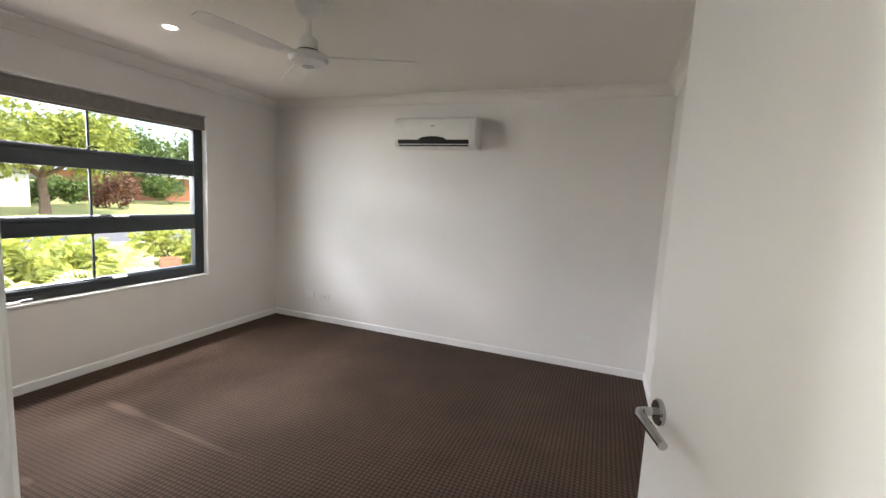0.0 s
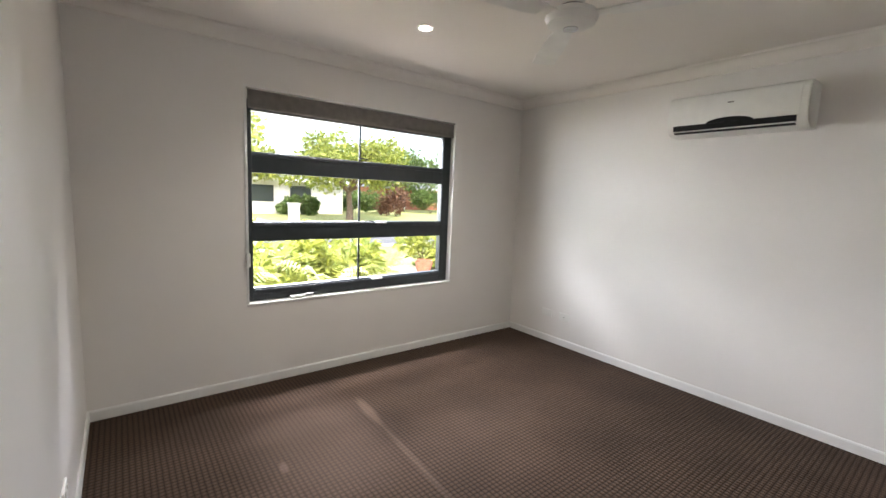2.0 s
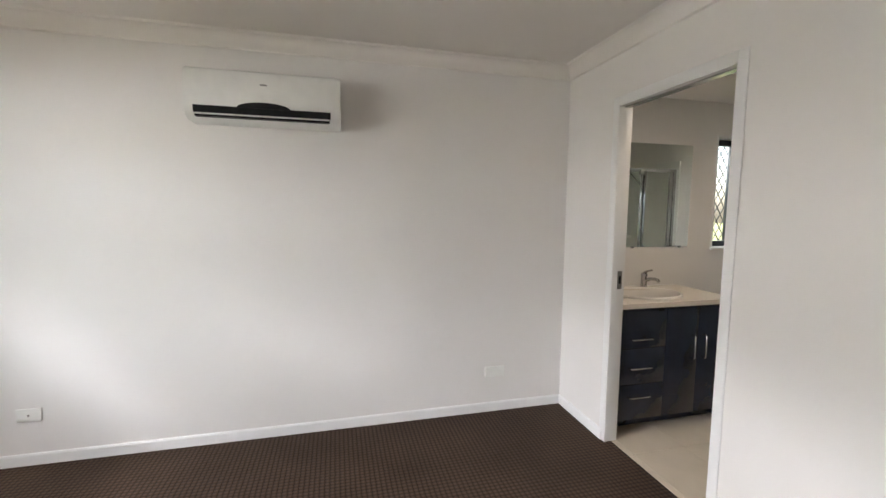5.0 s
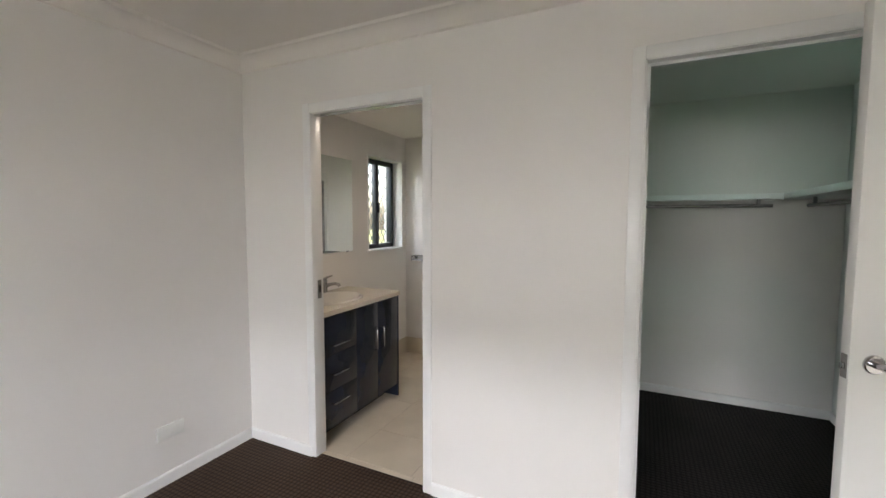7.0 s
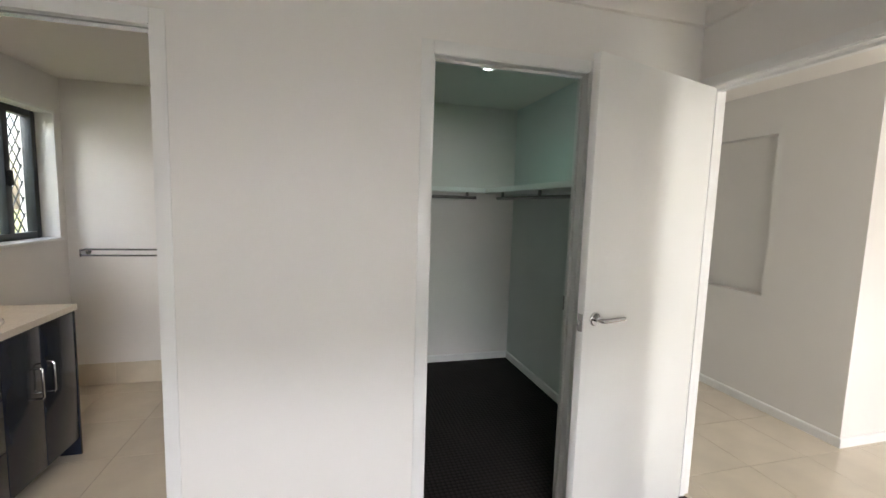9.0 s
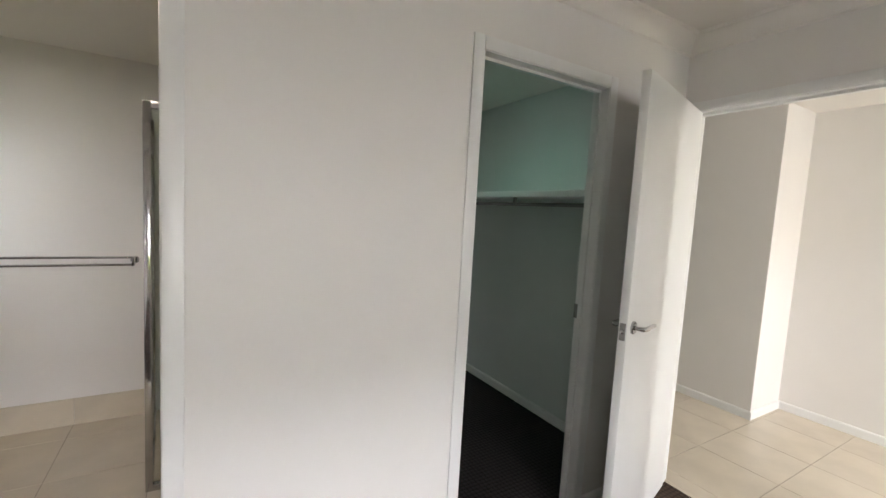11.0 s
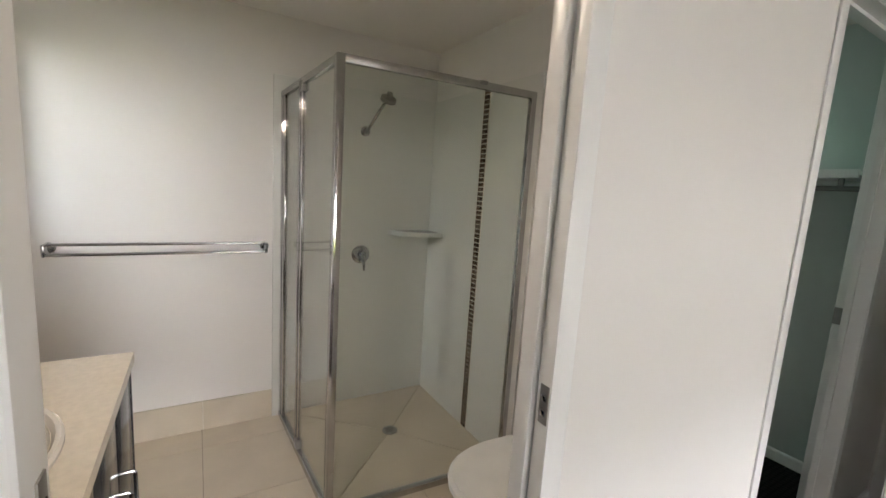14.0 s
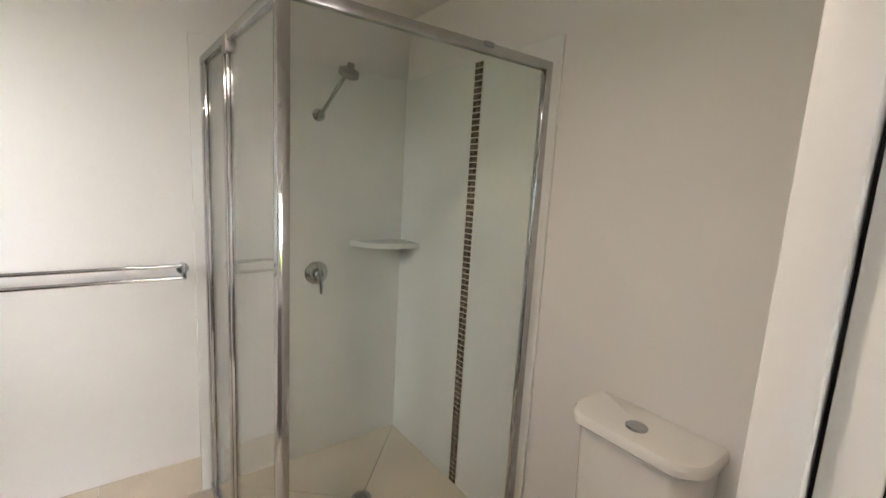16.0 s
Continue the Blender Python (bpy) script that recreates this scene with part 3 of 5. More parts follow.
# ---- bedroom window ----
win = tagged(new("window_1"), "wide dark aluminium window of three rows, two panes each", "window", kind="structure")
wy0, wy1, wz0, wz1 = WIN
GX0, GX1 = -0.115, -0.055
RAILS = [(wz0, 0.70), (1.04, 1.178), (1.525, 1.668), (1.945, wz1)]
part("left_stile", box_bm(GX0, wy0, wz0, GX1, wy0 + 0.044, wz1, bevel=0.003), ALU, win)
part("right_stile", box_bm(GX0, wy1 - 0.09, wz0, GX1, wy1, wz1, bevel=0.003), ALU, win)
for z0, z1 in RAILS:
    part("rail", box_bm(GX0 + 0.002, wy0 + 0.044, z0, GX1 - 0.002, wy1 - 0.09, z1, bevel=0.003), ALU, win)
    if z0 > 0.9 and z0 < 1.8:
        part("sash_edge", box_bm(GX1 - 0.002, wy0 + 0.05, z1 - 0.035, GX1 + 0.008, wy1 - 0.096, z1 - 0.008, bevel=0.003), ALU, win)
part("sash_edge", box_bm(GX1 - 0.002, wy0 + 0.05, 0.655, GX1 + 0.012, wy1 - 0.096, 0.69, bevel=0.003), ALU, win)
for (a, b), (c, d) in zip(RAILS, RAILS[1:]):
    part("mullion", box_bm(-0.092, -1.823, b, -0.076, -1.808, c, bevel=0.002), ALU, win)
    for y0, y1 in ((wy0 + 0.044, -1.823), (-1.808, wy1 - 0.09)):
        pane = part("pane", box_bm(-0.086, y0, b, -0.082, y1, c), GLASS, win, "clear window glass", smooth=False)
        pane.visible_shadow = False
for y, z in ((-1.66, 0.69), (-1.63, 1.172)):
    bm = bmesh.new()
    add_box(bm, GX1, y - 0.05, z - 0.008, GX1 + 0.03, y + 0.05, z + 0.006, bevel=0.004)
    part("handle", bm, PLASTIC, win, "white sash handle")
    bm = bmesh.new()
    add_tube(bm, [(GX1 + 0.002, y - 0.15, z + 0.002), (GX1 + 0.02, y - 0.13, z + 0.014), (GX1 + 0.015, y - 0.08, z + 0.01)], 0.005, 8)
    part("stay", bm, BLACK, win, "dark window stay")
bm = bmesh.new()
add_tube(bm, [(GX1 + 0.002, -1.84, 1.675), (GX1 + 0.02, -1.815, 1.69), (GX1 + 0.015, -1.77, 1.682)], 0.005, 8)
part("stay", bm, BLACK, win, "dark window stay")
# painted reveal and sill
part("reveal", box_bm(-0.12, wy1 - 0.001, wz0, 0.003, wy1 + 0.016, wz1, bevel=0.002), GLOSS, win, "white painted reveal")
part("reveal", box_bm(-0.12, wy0 - 0.016, wz0, 0.003, wy0 + 0.001, wz1, bevel=0.002), GLOSS, win, "white painted reveal")
part("reveal", box_bm(-0.12, wy0 - 0.016, wz1 - 0.001, 0.003, wy1 + 0.016, wz1 + 0.016, bevel=0.002), GLOSS, win, "white painted reveal")
part("sill", box_bm(-0.12, wy0 - 0.016, wz0 - 0.018, 0.006, wy1 + 0.016, wz0 + 0.001, bevel=0.003), GLOSS, win, "white painted timber sill")
bm = bmesh.new()
add_box(bm, -0.045, -2.40, wz0 + 0.001, -0.005, -2.29, wz0 + 0.022, bevel=0.008, segs=3)
winder = thing("window_winder", "white plastic window winder resting on the sill", "window winder")
part("body", bm, PLASTIC, winder)
bm = bmesh.new()
add_tube(bm, [(-0.02, -2.30, wz0 + 0.02), (-0.012, -2.27, wz0 + 0.026), (-0.008, -2.23, wz0 + 0.026)], 0.006, 8)
part("crank", bm, PLASTIC, winder)

blind = thing("roller_blind", "taupe roller blind almost fully rolled up in the window head", "blind")
bm = bmesh.new()
add_tube(bm, [(-0.036, wy0 + 0.012, 2.047), (-0.036, wy1 - 0.012, 2.047)], 0.031, 20)
part("fabric_roll", bm, FABRIC, blind)
part("fabric_drop", box_bm(-0.009, wy0 + 0.012, 1.975, -0.006, wy1 - 0.012, 2.07), FABRIC, blind)
part("bottom_bar", box_bm(-0.018, wy0 + 0.012, 1.95, -0.002, wy1 - 0.012, 1.978, bevel=0.004), FABRIC, blind)
part("head_strip", box_bm(-0.012, wy0 + 0.004, 2.068, 0.004, wy1 - 0.004, 2.082, bevel=0.003), SATIN, blind, "pale metal head strip")
for y in (wy0 + 0.006, wy1 - 0.006):
    part("bracket", box_bm(-0.07, y - 0.004, 2.005, -0.002, y + 0.004, 2.078, bevel=0.002), PLASTIC, blind, "white end bracket")
bm = bmesh.new()
add_tube(bm, [(0.012, wy0 - 0.004, 2.03), (0.012, wy0 - 0.004, 0.95)], 0.0018, 6)
add_tube(bm, [(0.02, wy0 - 0.002, 2.03), (0.02, wy0 - 0.002, 0.95)], 0.0018, 6)
part("chain", bm, PLASTIC, blind, "white bead chain")
part("chain_guide", box_bm(0.002, wy0 - 0.016, 0.87, 0.03, wy0 + 0.008, 0.965, bevel=0.005), PLASTIC, blind, "white plastic chain guide")

# ---- air conditioner ----
ac = thing("air_conditioner", "white split-system air conditioner with black outlet on the wall", "air conditioner")
AX0, AX1, AZ0, AZ1 = 1.605, 2.39, 1.905, 2.172
prof = [(0, AZ0), (-0.13, AZ0), (-0.175, AZ0 + 0.016), (-0.196, AZ0 + 0.04), (-0.206, AZ0 + 0.09), (-0.205, AZ0 + 0.17), (-0.196, AZ1 - 0.03), (-0.186, AZ1 - 0.01), (-0.17, AZ1), (0, AZ1)]
bm = bmesh.new()
add_prism(bm, prof, lambda u, v: Vector((AX0, u, v)), Vector((1, 0, 0)), AX1 - AX0)
part("body", bm, PLASTIC, ac)
face = [(-0.197, AZ0 + 0.062), (-0.2115, AZ0 + 0.09), (-0.2105, AZ0 + 0.17), (-0.2015, AZ1 - 0.03), (-0.192, AZ1 - 0.012), (-0.186, AZ1 - 0.014), (-0.198, AZ0 + 0.17), (-0.198, AZ0 + 0.09)]
bm = bmesh.new()
add_prism(bm, face, lambda u, v: Vector((AX0 + 0.012, u, v)), Vector((1, 0, 0)), AX1 - AX0 - 0.05)
part("front_panel", bm, PLASTIC, ac)
bm = bmesh.new()
add_prism(bm, [(-0.19, AZ0 + 0.03), (-0.2085, AZ0 + 0.032), (-0.2135, AZ0 + 0.066), (-0.19, AZ0 + 0.066)], lambda u, v: Vector((AX0 + 0.04, u, v)), Vector((1, 0, 0)), AX1 - AX0 - 0.09)
part("outlet_strip", bm, BLACK, ac, "black air outlet strip")
cxm = (AX0 + AX1) / 2 - 0.005
hump = [(cxm + 0.135 * math.cos(a), AZ0 + 0.064 + 0.032 * math.sin(a)) for a in [math.pi * k / 16 for k in range(17)]]
bm = bmesh.new()
add_prism(bm, hump, lambda u, v: Vector((u, -0.2165, v)), Vector((0, 1, 0)), 0.02)
part("display_hump", bm, BLACK, ac, "black curved display window")
bm = bmesh.new()
add_box(bm, AX0 + 0.045, -0.207, AZ0 + 0.023, AX1 - 0.055, -0.185, AZ0 + 0.029)
part("louvre", bm, PLASTIC, ac, "thin white louvre line")
bm = bmesh.new()
add_box(bm, AX0 + 0.045, -0.203, AZ0 + 0.012, AX1 - 0.055, -0.15, AZ0 + 0.021)
part("louvre_gap", bm, BLACK, ac)
part("badge", box_bm(cxm - 0.018, -0.2125, AZ0 + 0.185, cxm + 0.018, -0.2095, AZ0 + 0.193), STEEL, ac, "small grey badge bar")
for x in (AX0 - 0.006, AX1 - 0.012):
    bm = bmesh.new()
    add_prism(bm, [(u * 0.985, (v - AZ0) * 0.985 + AZ0 + 0.002) for u, v in prof], lambda u, v: Vector((x, u, v)), Vector((1, 0, 0)), 0.018)
    part("end_cap", bm, PLASTIC, ac)

# ---- ceiling fan ----
FX, FY = 1.975, -1.905
fan = thing("ceiling_fan", "white three-blade ceiling fan with short downrod", "ceiling fan", m=pose(FX, FY, H_BED))
bm = bmesh.new()
add_lathe(bm, [(0, 0), (0.07, 0), (0.068, -0.02), (0.052, -0.055), (0.03, -0.072), (0, -0.072)])
part("canopy", bm, FANWHITE, fan)
bm = bmesh.new()
add_tube(bm, [(0, 0, -0.07), (0, 0, -0.19)], 0.0125, 16)
part("downrod", bm, FANWHITE, fan)
bm = bmesh.new()
add_lathe(bm, [(0, -0.165), (0.03, -0.165), (0.046, -0.18), (0.05, -0.235), (0, -0.235)])
part("coupling_cover", bm, FANWHITE, fan)
bm = bmesh.new()
add_lathe(bm, [(0, -0.233), (0.055, -0.233), (0.058, -0.243), (0, -0.243)])
part("motor_ring", bm, BLACK, fan, "black ring above the motor")
bm = bmesh.new()
add_lathe(bm, [(0, -0.242), (0.07, -0.243), (0.098, -0.256), (0.105, -0.275), (0.095, -0.298), (0.06, -0.312), (0.03, -0.315), (0, -0.315)])
part("motor", bm, FANWHITE, fan)
bm = bmesh.new()
add_lathe(bm, [(0, -0.314), (0.03, -0.3145), (0.03, -0.319), (0, -0.321)])
part("motor_cap", bm, SATIN, fan, "small metal cap")
for k in range(3):
    rot = Matrix.Rotation(radians(20.6 + 120 * k), 4, "Z")
    bm = bmesh.new()
    n = 12
    top_v, bot_v = [], []
    outline = [(0.15, -0.04), (0.2, -0.05), (0.38, -0.057), (0.54, -0.06), (0.58, -0.054), (0.594, -0.03), (0.597, 0.02), (0.59, 0.045), (0.565, 0.057), (0.38, 0.055), (0.2, 0.045), (0.15, 0.036)]
    tilt = math.tan(radians(4))
    for u, v in outline:
        bend = -0.02 * (v / 0.066) ** 2
        top_v.append(bm.verts.new(rot @ Vector((u, v, -0.268 + v * tilt + bend * 0.4))))
        bot_v.append(bm.verts.new(rot @ Vector((u, v, -0.273 + v * tilt + bend * 0.4))))
    bm.faces.new(top_v)
    bm.faces.new(bot_v[::-1])
    for i in range(len(outline)):
        j = (i + 1) % len(outline)
        bm.faces.new((top_v[i], bot_v[i], bot_v[j], top_v[j]))
    part("blade", bm, FANWHITE, fan)
    bm = bmesh.new()
    add_box(bm, 0.085, -0.028, -0.275, 0.19, 0.028, -0.266, bevel=0.003)
    bmesh.ops.transform(bm, matrix=rot, verts=bm.verts)
    part("blade_bracket", bm, FANWHITE, fan)


def downlight(name, x, y, z, glow, label):
    d = thing(name, label, "downlight", m=pose(x, y, z))
    bm = bmesh.new()
    add_lathe(bm, [(0.036, -0.001), (0.05, -0.001), (0.052, -0.004), (0.046, -0.008), (0.036, -0.004), (0.036, -0.001)])
    part("trim_ring", bm, PLASTIC, d)
    bm = bmesh.new()
    add_lathe(bm, [(0, -0.002), (0.0365, -0.002), (0.0365, -0.004), (0, -0.004)])
    part("lens", bm, glow, d, "glowing lens")
    return d


downlight("downlight", 0.885, -1.87, H_BED, LAMPGLOW, "round white recessed bedroom downlight switched on")
downlight("downlight", 4.92, -2.87, H_ROBE, ROBEGLOW, "round recessed robe downlight switched on")
downlight("downlight", 4.6, -0.85, H_ENS, LAMPGLOW, "round recessed ensuite downlight switched on")


# ---- wall plates ----
def wall_plate(name, x, z, w, h, label, pins=True):
    """A plate on the north wall."""
    o = thing(name, label, "wall outlet", m=pose(x, 0, z))
    part("plate", box_bm(-w / 2, -0.011, -h / 2, w / 2, 0, h / 2, bevel=0.002), PLASTIC, o)
    if pins:
        for sx in (-w / 4, w / 4):
            part("switch", box_bm(sx - 0.006, -0.012, h * 0.12, sx + 0.006, -0.008, h * 0.32, bevel=0.001), PLASTIC, o)
            bm = bmesh.new()
            for px, pz in ((-0.008, 0.0), (0.008, 0.0), (0, -0.012)):
                add_box(bm, sx + px - 0.0012, -0.0096, pz - 0.008, sx + px + 0.0012, -0.0088, pz)
            part("socket_slots", bm, DARK, o)
    else:
        bm = bmesh.new()
        add_lathe(bm, [(0, 0.009), (0.006, 0.009), (0.006, 0.015), (0.002, 0.015), (0.002, 0.018), (0, 0.018)], Matrix.Rotation(radians(90), 4, "X"), 12)
        part("aerial_jack", bm, STEEL, o, "small metal aerial jack")
    return o


wall_plate("power_outlet", 0.50, 0.29, 0.115, 0.072, "white double power outlet low on the wall")
wall_plate("aerial_outlet", 0.707, 0.288, 0.115, 0.072, "white aerial outlet plate with metal jack", False)
wall_plate("power_outlet", 3.44, 0.29, 0.145, 0.075, "white double power outlet low on the wall")
so = thing("power_outlet", "white double power outlet on the entry wall", "wall outlet", m=pose(1.2, SY, 0.29, 0, 0, 180))
part("plate", box_bm(-0.0575, -0.009, -0.036, 0.0575, 0, 0.036, bevel=0.003), PLASTIC, so)
for sx in (-0.028, 0.028):
    part("switch", box_bm(sx - 0.006, -0.012, 0.008, sx + 0.006, -0.008, 0.024, bevel=0.001), PLASTIC, so)

# ---- robe shelves ----
shelf = thing("robe_shelf", "white melamine shelf along the robe back wall", "shelf", m=pose(0, 0, 0.022))
part("board", box_bm(5.53, ROBE_S, 1.565, BX, -2.19, 1.583, bevel=0.001), GLOSS, shelf)
part("lip", box_bm(5.512, -3.10, 1.553, 5.53, -2.19, 1.59, bevel=0.002), GLOSS, shelf)
shelf2 = thing("robe_shelf", "white melamine shelf along the robe side wall", "shelf", m=pose(0, 0, 0.022))
part("board", box_bm(4.1, ROBE_S, 1.566, 5.528, -3.12, 1.584, bevel=0.001), GLOSS, shelf2)
part("lip", box_bm(4.1, -3.118, 1.553, 5.511, -3.10, 1.59, bevel=0.002), GLOSS, shelf2)
rail1 = thing("hanging_rail", "dark metal hanging rail under the robe shelf", "clothes rail", m=pose(0, 0, 0.022))
bm = bmesh.new()
add_tube(bm, [(5.68, -3.08, 1.515), (5.68, -2.20, 1.515)], 0.0125, 14)
part("tube", bm, STEEL, rail1)
for y in (-3.0, -2.25):
    part("hanger_bracket", box_bm(5.672, y - 0.01, 1.51, 5.688, y + 0.01, 1.566), STEEL, rail1)
rail2 = thing("hanging_rail", "dark metal hanging rail under the side shelf", "clothes rail", m=pose(0, 0, 0.022))
bm = bmesh.new()
add_tube(bm, [(4.12, -3.27, 1.515), (5.66, -3.27, 1.515)], 0.0125, 14)
part("tube", bm, STEEL, rail2)
for x in (4.2, 4.9, 5.55):
    part("hanger_bracket", box_bm(x - 0.01, -3.278, 1.51, x + 0.01, -3.262, 1.567), STEEL, rail2)

# ---- ensuite: vanity ----
vanity = thing("vanity_cabinet", "charcoal laminate vanity with three drawers and two doors", "vanity")
VX0, VX1, VY, VZ = 4.065, 4.935, -0.505, 0.828
part("carcass", box_bm(VX0, VY, 0.10, VX1, -0.002, 0.72, bevel=0.001), LAMINATE, vanity)
part("kick_board", box_bm(VX0, VY + 0.1, 0.0, VX1 - 0.02, VY + 0.12, 0.10), LAMINATE, vanity)
part("end_panel", box_bm(VX1, VY - 0.02, 0.0, VX1 + 0.016, -0.002, VZ, bevel=0.001), LAMINATE, vanity)
part("top_rail", box_bm(VX0, VY, 0.72, VX1, VY + 0.02, VZ), LAMINATE, vanity)
DX = 4.405
for k, (z0, z1) in enumerate(((0.105, 0.335), (0.339, 0.57), (0.574, 0.822))):
    dr = part("drawer_front", box_bm(VX0 + 0.002, VY - 0.019, z0, DX - 0.002, VY - 0.001, z1, bevel=0.0015), LAMINATE, vanity)
    zc = (0.26, 0.45, 0.637)[k]
    bm = bmesh.new()
    add_tube(bm, [(4.135, VY - 0.019, zc), (4.135, VY - 0.046, zc), (4.14, VY - 0.051, zc), (4.28, VY - 0.051, zc), (4.285, VY - 0.046, zc), (4.285, VY - 0.019, zc)], 0.0048, 10)
    h = part("bar_handle", bm, CHROME, dr, "chrome bar handle")
for x0, x1, hx in ((DX + 0.002, 4.657, 4.607), (4.661, VX1 - 0.002, 4.695)):
    dr = part("door", box_bm(x0, VY - 0.019, 0.105, x1, VY - 0.001, 0.822, bevel=0.0015), LAMINATE, vanity)
    bm = bmesh.new()
    add_tube(bm, [(hx, VY - 0.019, 0.48), (hx, VY - 0.046, 0.48), (hx, VY - 0.051, 0.485), (hx, VY - 0.051, 0.625), (hx, VY - 0.046, 0.63), (hx, VY - 0.019, 0.63)], 0.0048, 10)
    part("bar_handle", bm, CHROME, dr, "chrome bar handle")

top = thing("benchtop", "cream benchtop on the vanity with an oval basin cut-out", "benchtop")
part("silicone_bead", box_bm(4.07, -0.006, 0.862, 4.935, -0.0005, 0.868, bevel=0.002), PLASTIC, top, "white sealant bead along the wall")
BCX, BCY, BRX, BRY = 4.44, -0.275, 0.245, 0.185
bm = bmesh.new()
N = 48
inner, outer = [], []
tx0, tx1, ty0, ty1, tz0, tz1 = 4.062, 4.96, -0.533, -0.002, 0.83, 0.862
for i in range(N):
    a = 2 * math.pi * i / N
    c, s = math.cos(a), math.sin(a)
    k = min((tx1 - BCX) / c if c > 1e-6 else 9, (tx0 - BCX) / c if c < -1e-6 else 9, (ty1 - BCY) / s if s > 1e-6 else 9, (ty0 - BCY) / s if s < -1e-6 else 9)
    inner.append((BCX + (BRX - 0.012) * c, BCY + (BRY - 0.012) * s))
    outer.append([BCX + k * c, BCY + k * s])
for cx_, cy_ in ((tx0, ty0), (tx0, ty1), (tx1, ty0), (tx1, ty1)):
    j = min(range(N), key=lambda i: (outer[i][0] - cx_) ** 2 + (outer[i][1] - cy_) ** 2)
    outer[j] = [cx_, cy_]
vi = [[bm.verts.new((*p, z)) for p in inner] for z in (tz1, tz0)]
vo = [[bm.verts.new((*p, z)) for p in outer] for z in (tz1, tz0)]
for i in range(N):
    j = (i + 1) % N
    bm.faces.new((vi[0][i], vi[0][j], vo[0][j], vo[0][i]))
    bm.faces.new((vi[1][j], vi[1][i], vo[1][i], vo[1][j]))
    bm.faces.new((vo[0][i], vo[0][j], vo[1][j], vo[1][i]))
    bm.faces.new((vi[0][j], vi[0][i], vi[1][i], vi[1][j]))
part("slab", bm, STONE, top, smooth=False)
basin = thing("wash_basin", "white oval inset ceramic basin in the benchtop", "basin", m=Matrix.Translation((BCX, BCY, 0)))
bm = bmesh.new()
add_lathe(bm, [(1.06, 0.863), (1.06, 0.87), (1.03, 0.877), (0.985, 0.876), (0.95, 0.866), (0.9, 0.83), (0.75, 0.77), (0.5, 0.745), (0.12, 0.738), (0.1, 0.73), (0, 0.73)], Matrix.Diagonal((BRX, BRY, 1, 1)), 48)
part("bowl", bm, CERAMIC, basin)
bm = bmesh.new()
add_lathe(bm, [(0, 0.744), (0.022, 0.744), (0.03, 0.741), (0.03, 0.735)], None, 24)
part("waste", bm, CHROME, basin, "chrome plug waste")
tap = thing("basin_mixer", "chrome single-lever basin mixer tap on the benchtop", "tap", m=pose(4.60, -0.07, 0.863))
bm = bmesh.new()
add_lathe(bm, [(0, 0), (0.028, 0), (0.028, 0.006), (0.023, 0.01), (0.022, 0.085), (0.024, 0.1), (0.018, 0.112), (0, 0.114)], None, 28)
part("body", bm, CHROME, tap)
bm = bmesh.new()
add_tube(bm, [(0, -0.015, 0.055), (0, -0.06, 0.075), (0, -0.11, 0.082), (0, -0.14, 0.078), (0, -0.148, 0.066)], [0.013, 0.0125, 0.0115, 0.0115, 0.011], 14)
part("spout", bm, CHROME, tap)
bm = bmesh.new()
add_tube(bm, [(0, 0, 0.11), (0, -0.02, 0.124), (0, -0.075, 0.142)], [0.011, 0.009, 0.006], 10)
part("lever", bm, CHROME, tap)

mir = thing("wall_mirror", "frameless rectangular mirror above the vanity", "mirror")
part("glass", box_bm(4.455, -0.007, 1.163, 5.038, -0.001, 1.942, bevel=0.0015), MIRROR, mir, smooth=False)
part("clip", box_bm(4.52, -0.01, 1.156, 4.545, -0.0005, 1.17), CHROME, mir)
part("clip", box_bm(4.95, -0.01, 1.156, 4.975, -0.0005, 1.17), CHROME, mir)

# ---- ensuite window ----
ew = tagged(new("window_2"), "small dark aluminium ensuite window with diamond security mesh", "window", kind="structure")
a0, a1, z0, z1 = EWIN
for x0, x1 in ((a0, a0 + 0.045), (a1 - 0.045, a1)):
    part("stile", box_bm(x0, 0.06, z0, x1, 0.12, z1, bevel=0.003), ALU, ew)
for q0, q1 in ((z0, z0 + 0.045), (z1 - 0.045, z1)):
    part("rail", box_bm(a0 + 0.045, 0.062, q0, a1 - 0.045, 0.118, q1, bevel=0.003), ALU, ew)
part("meeting_stile", box_bm(a0 + 0.26, 0.05, z0 + 0.045, a0 + 0.31, 0.1, z1 - 0.045, bevel=0.003), ALU, ew)
part("sash_stile", box_bm(a0 + 0.06, 0.045, z0 + 0.045, a0 + 0.1, 0.08, z1 - 0.045, bevel=0.003), ALU, ew)
part("sash_latch", box_bm(a0 + 0.27, 0.03, 1.5, a0 + 0.3, 0.05, 1.6, bevel=0.004), BLACK, ew, "black sash latch")
for x0, x1, y in ((a0 + 0.045, a0 + 0.285, 0.085), (a0 + 0.285, a1 - 0.045, 0.095)):
    pane = part("pane", box_bm(x0, y, z0 + 0.045, x1, y + 0.004, z1 - 0.045), GLASS, ew, "clear window glass", smooth=False)
    pane.visible_shadow = False
bm = bmesh.new()
mx0, mx1, mz0, mz1 = a0 + 0.045, a1 - 0.045, z0 + 0.045, z1 - 0.045
pitch = 0.07
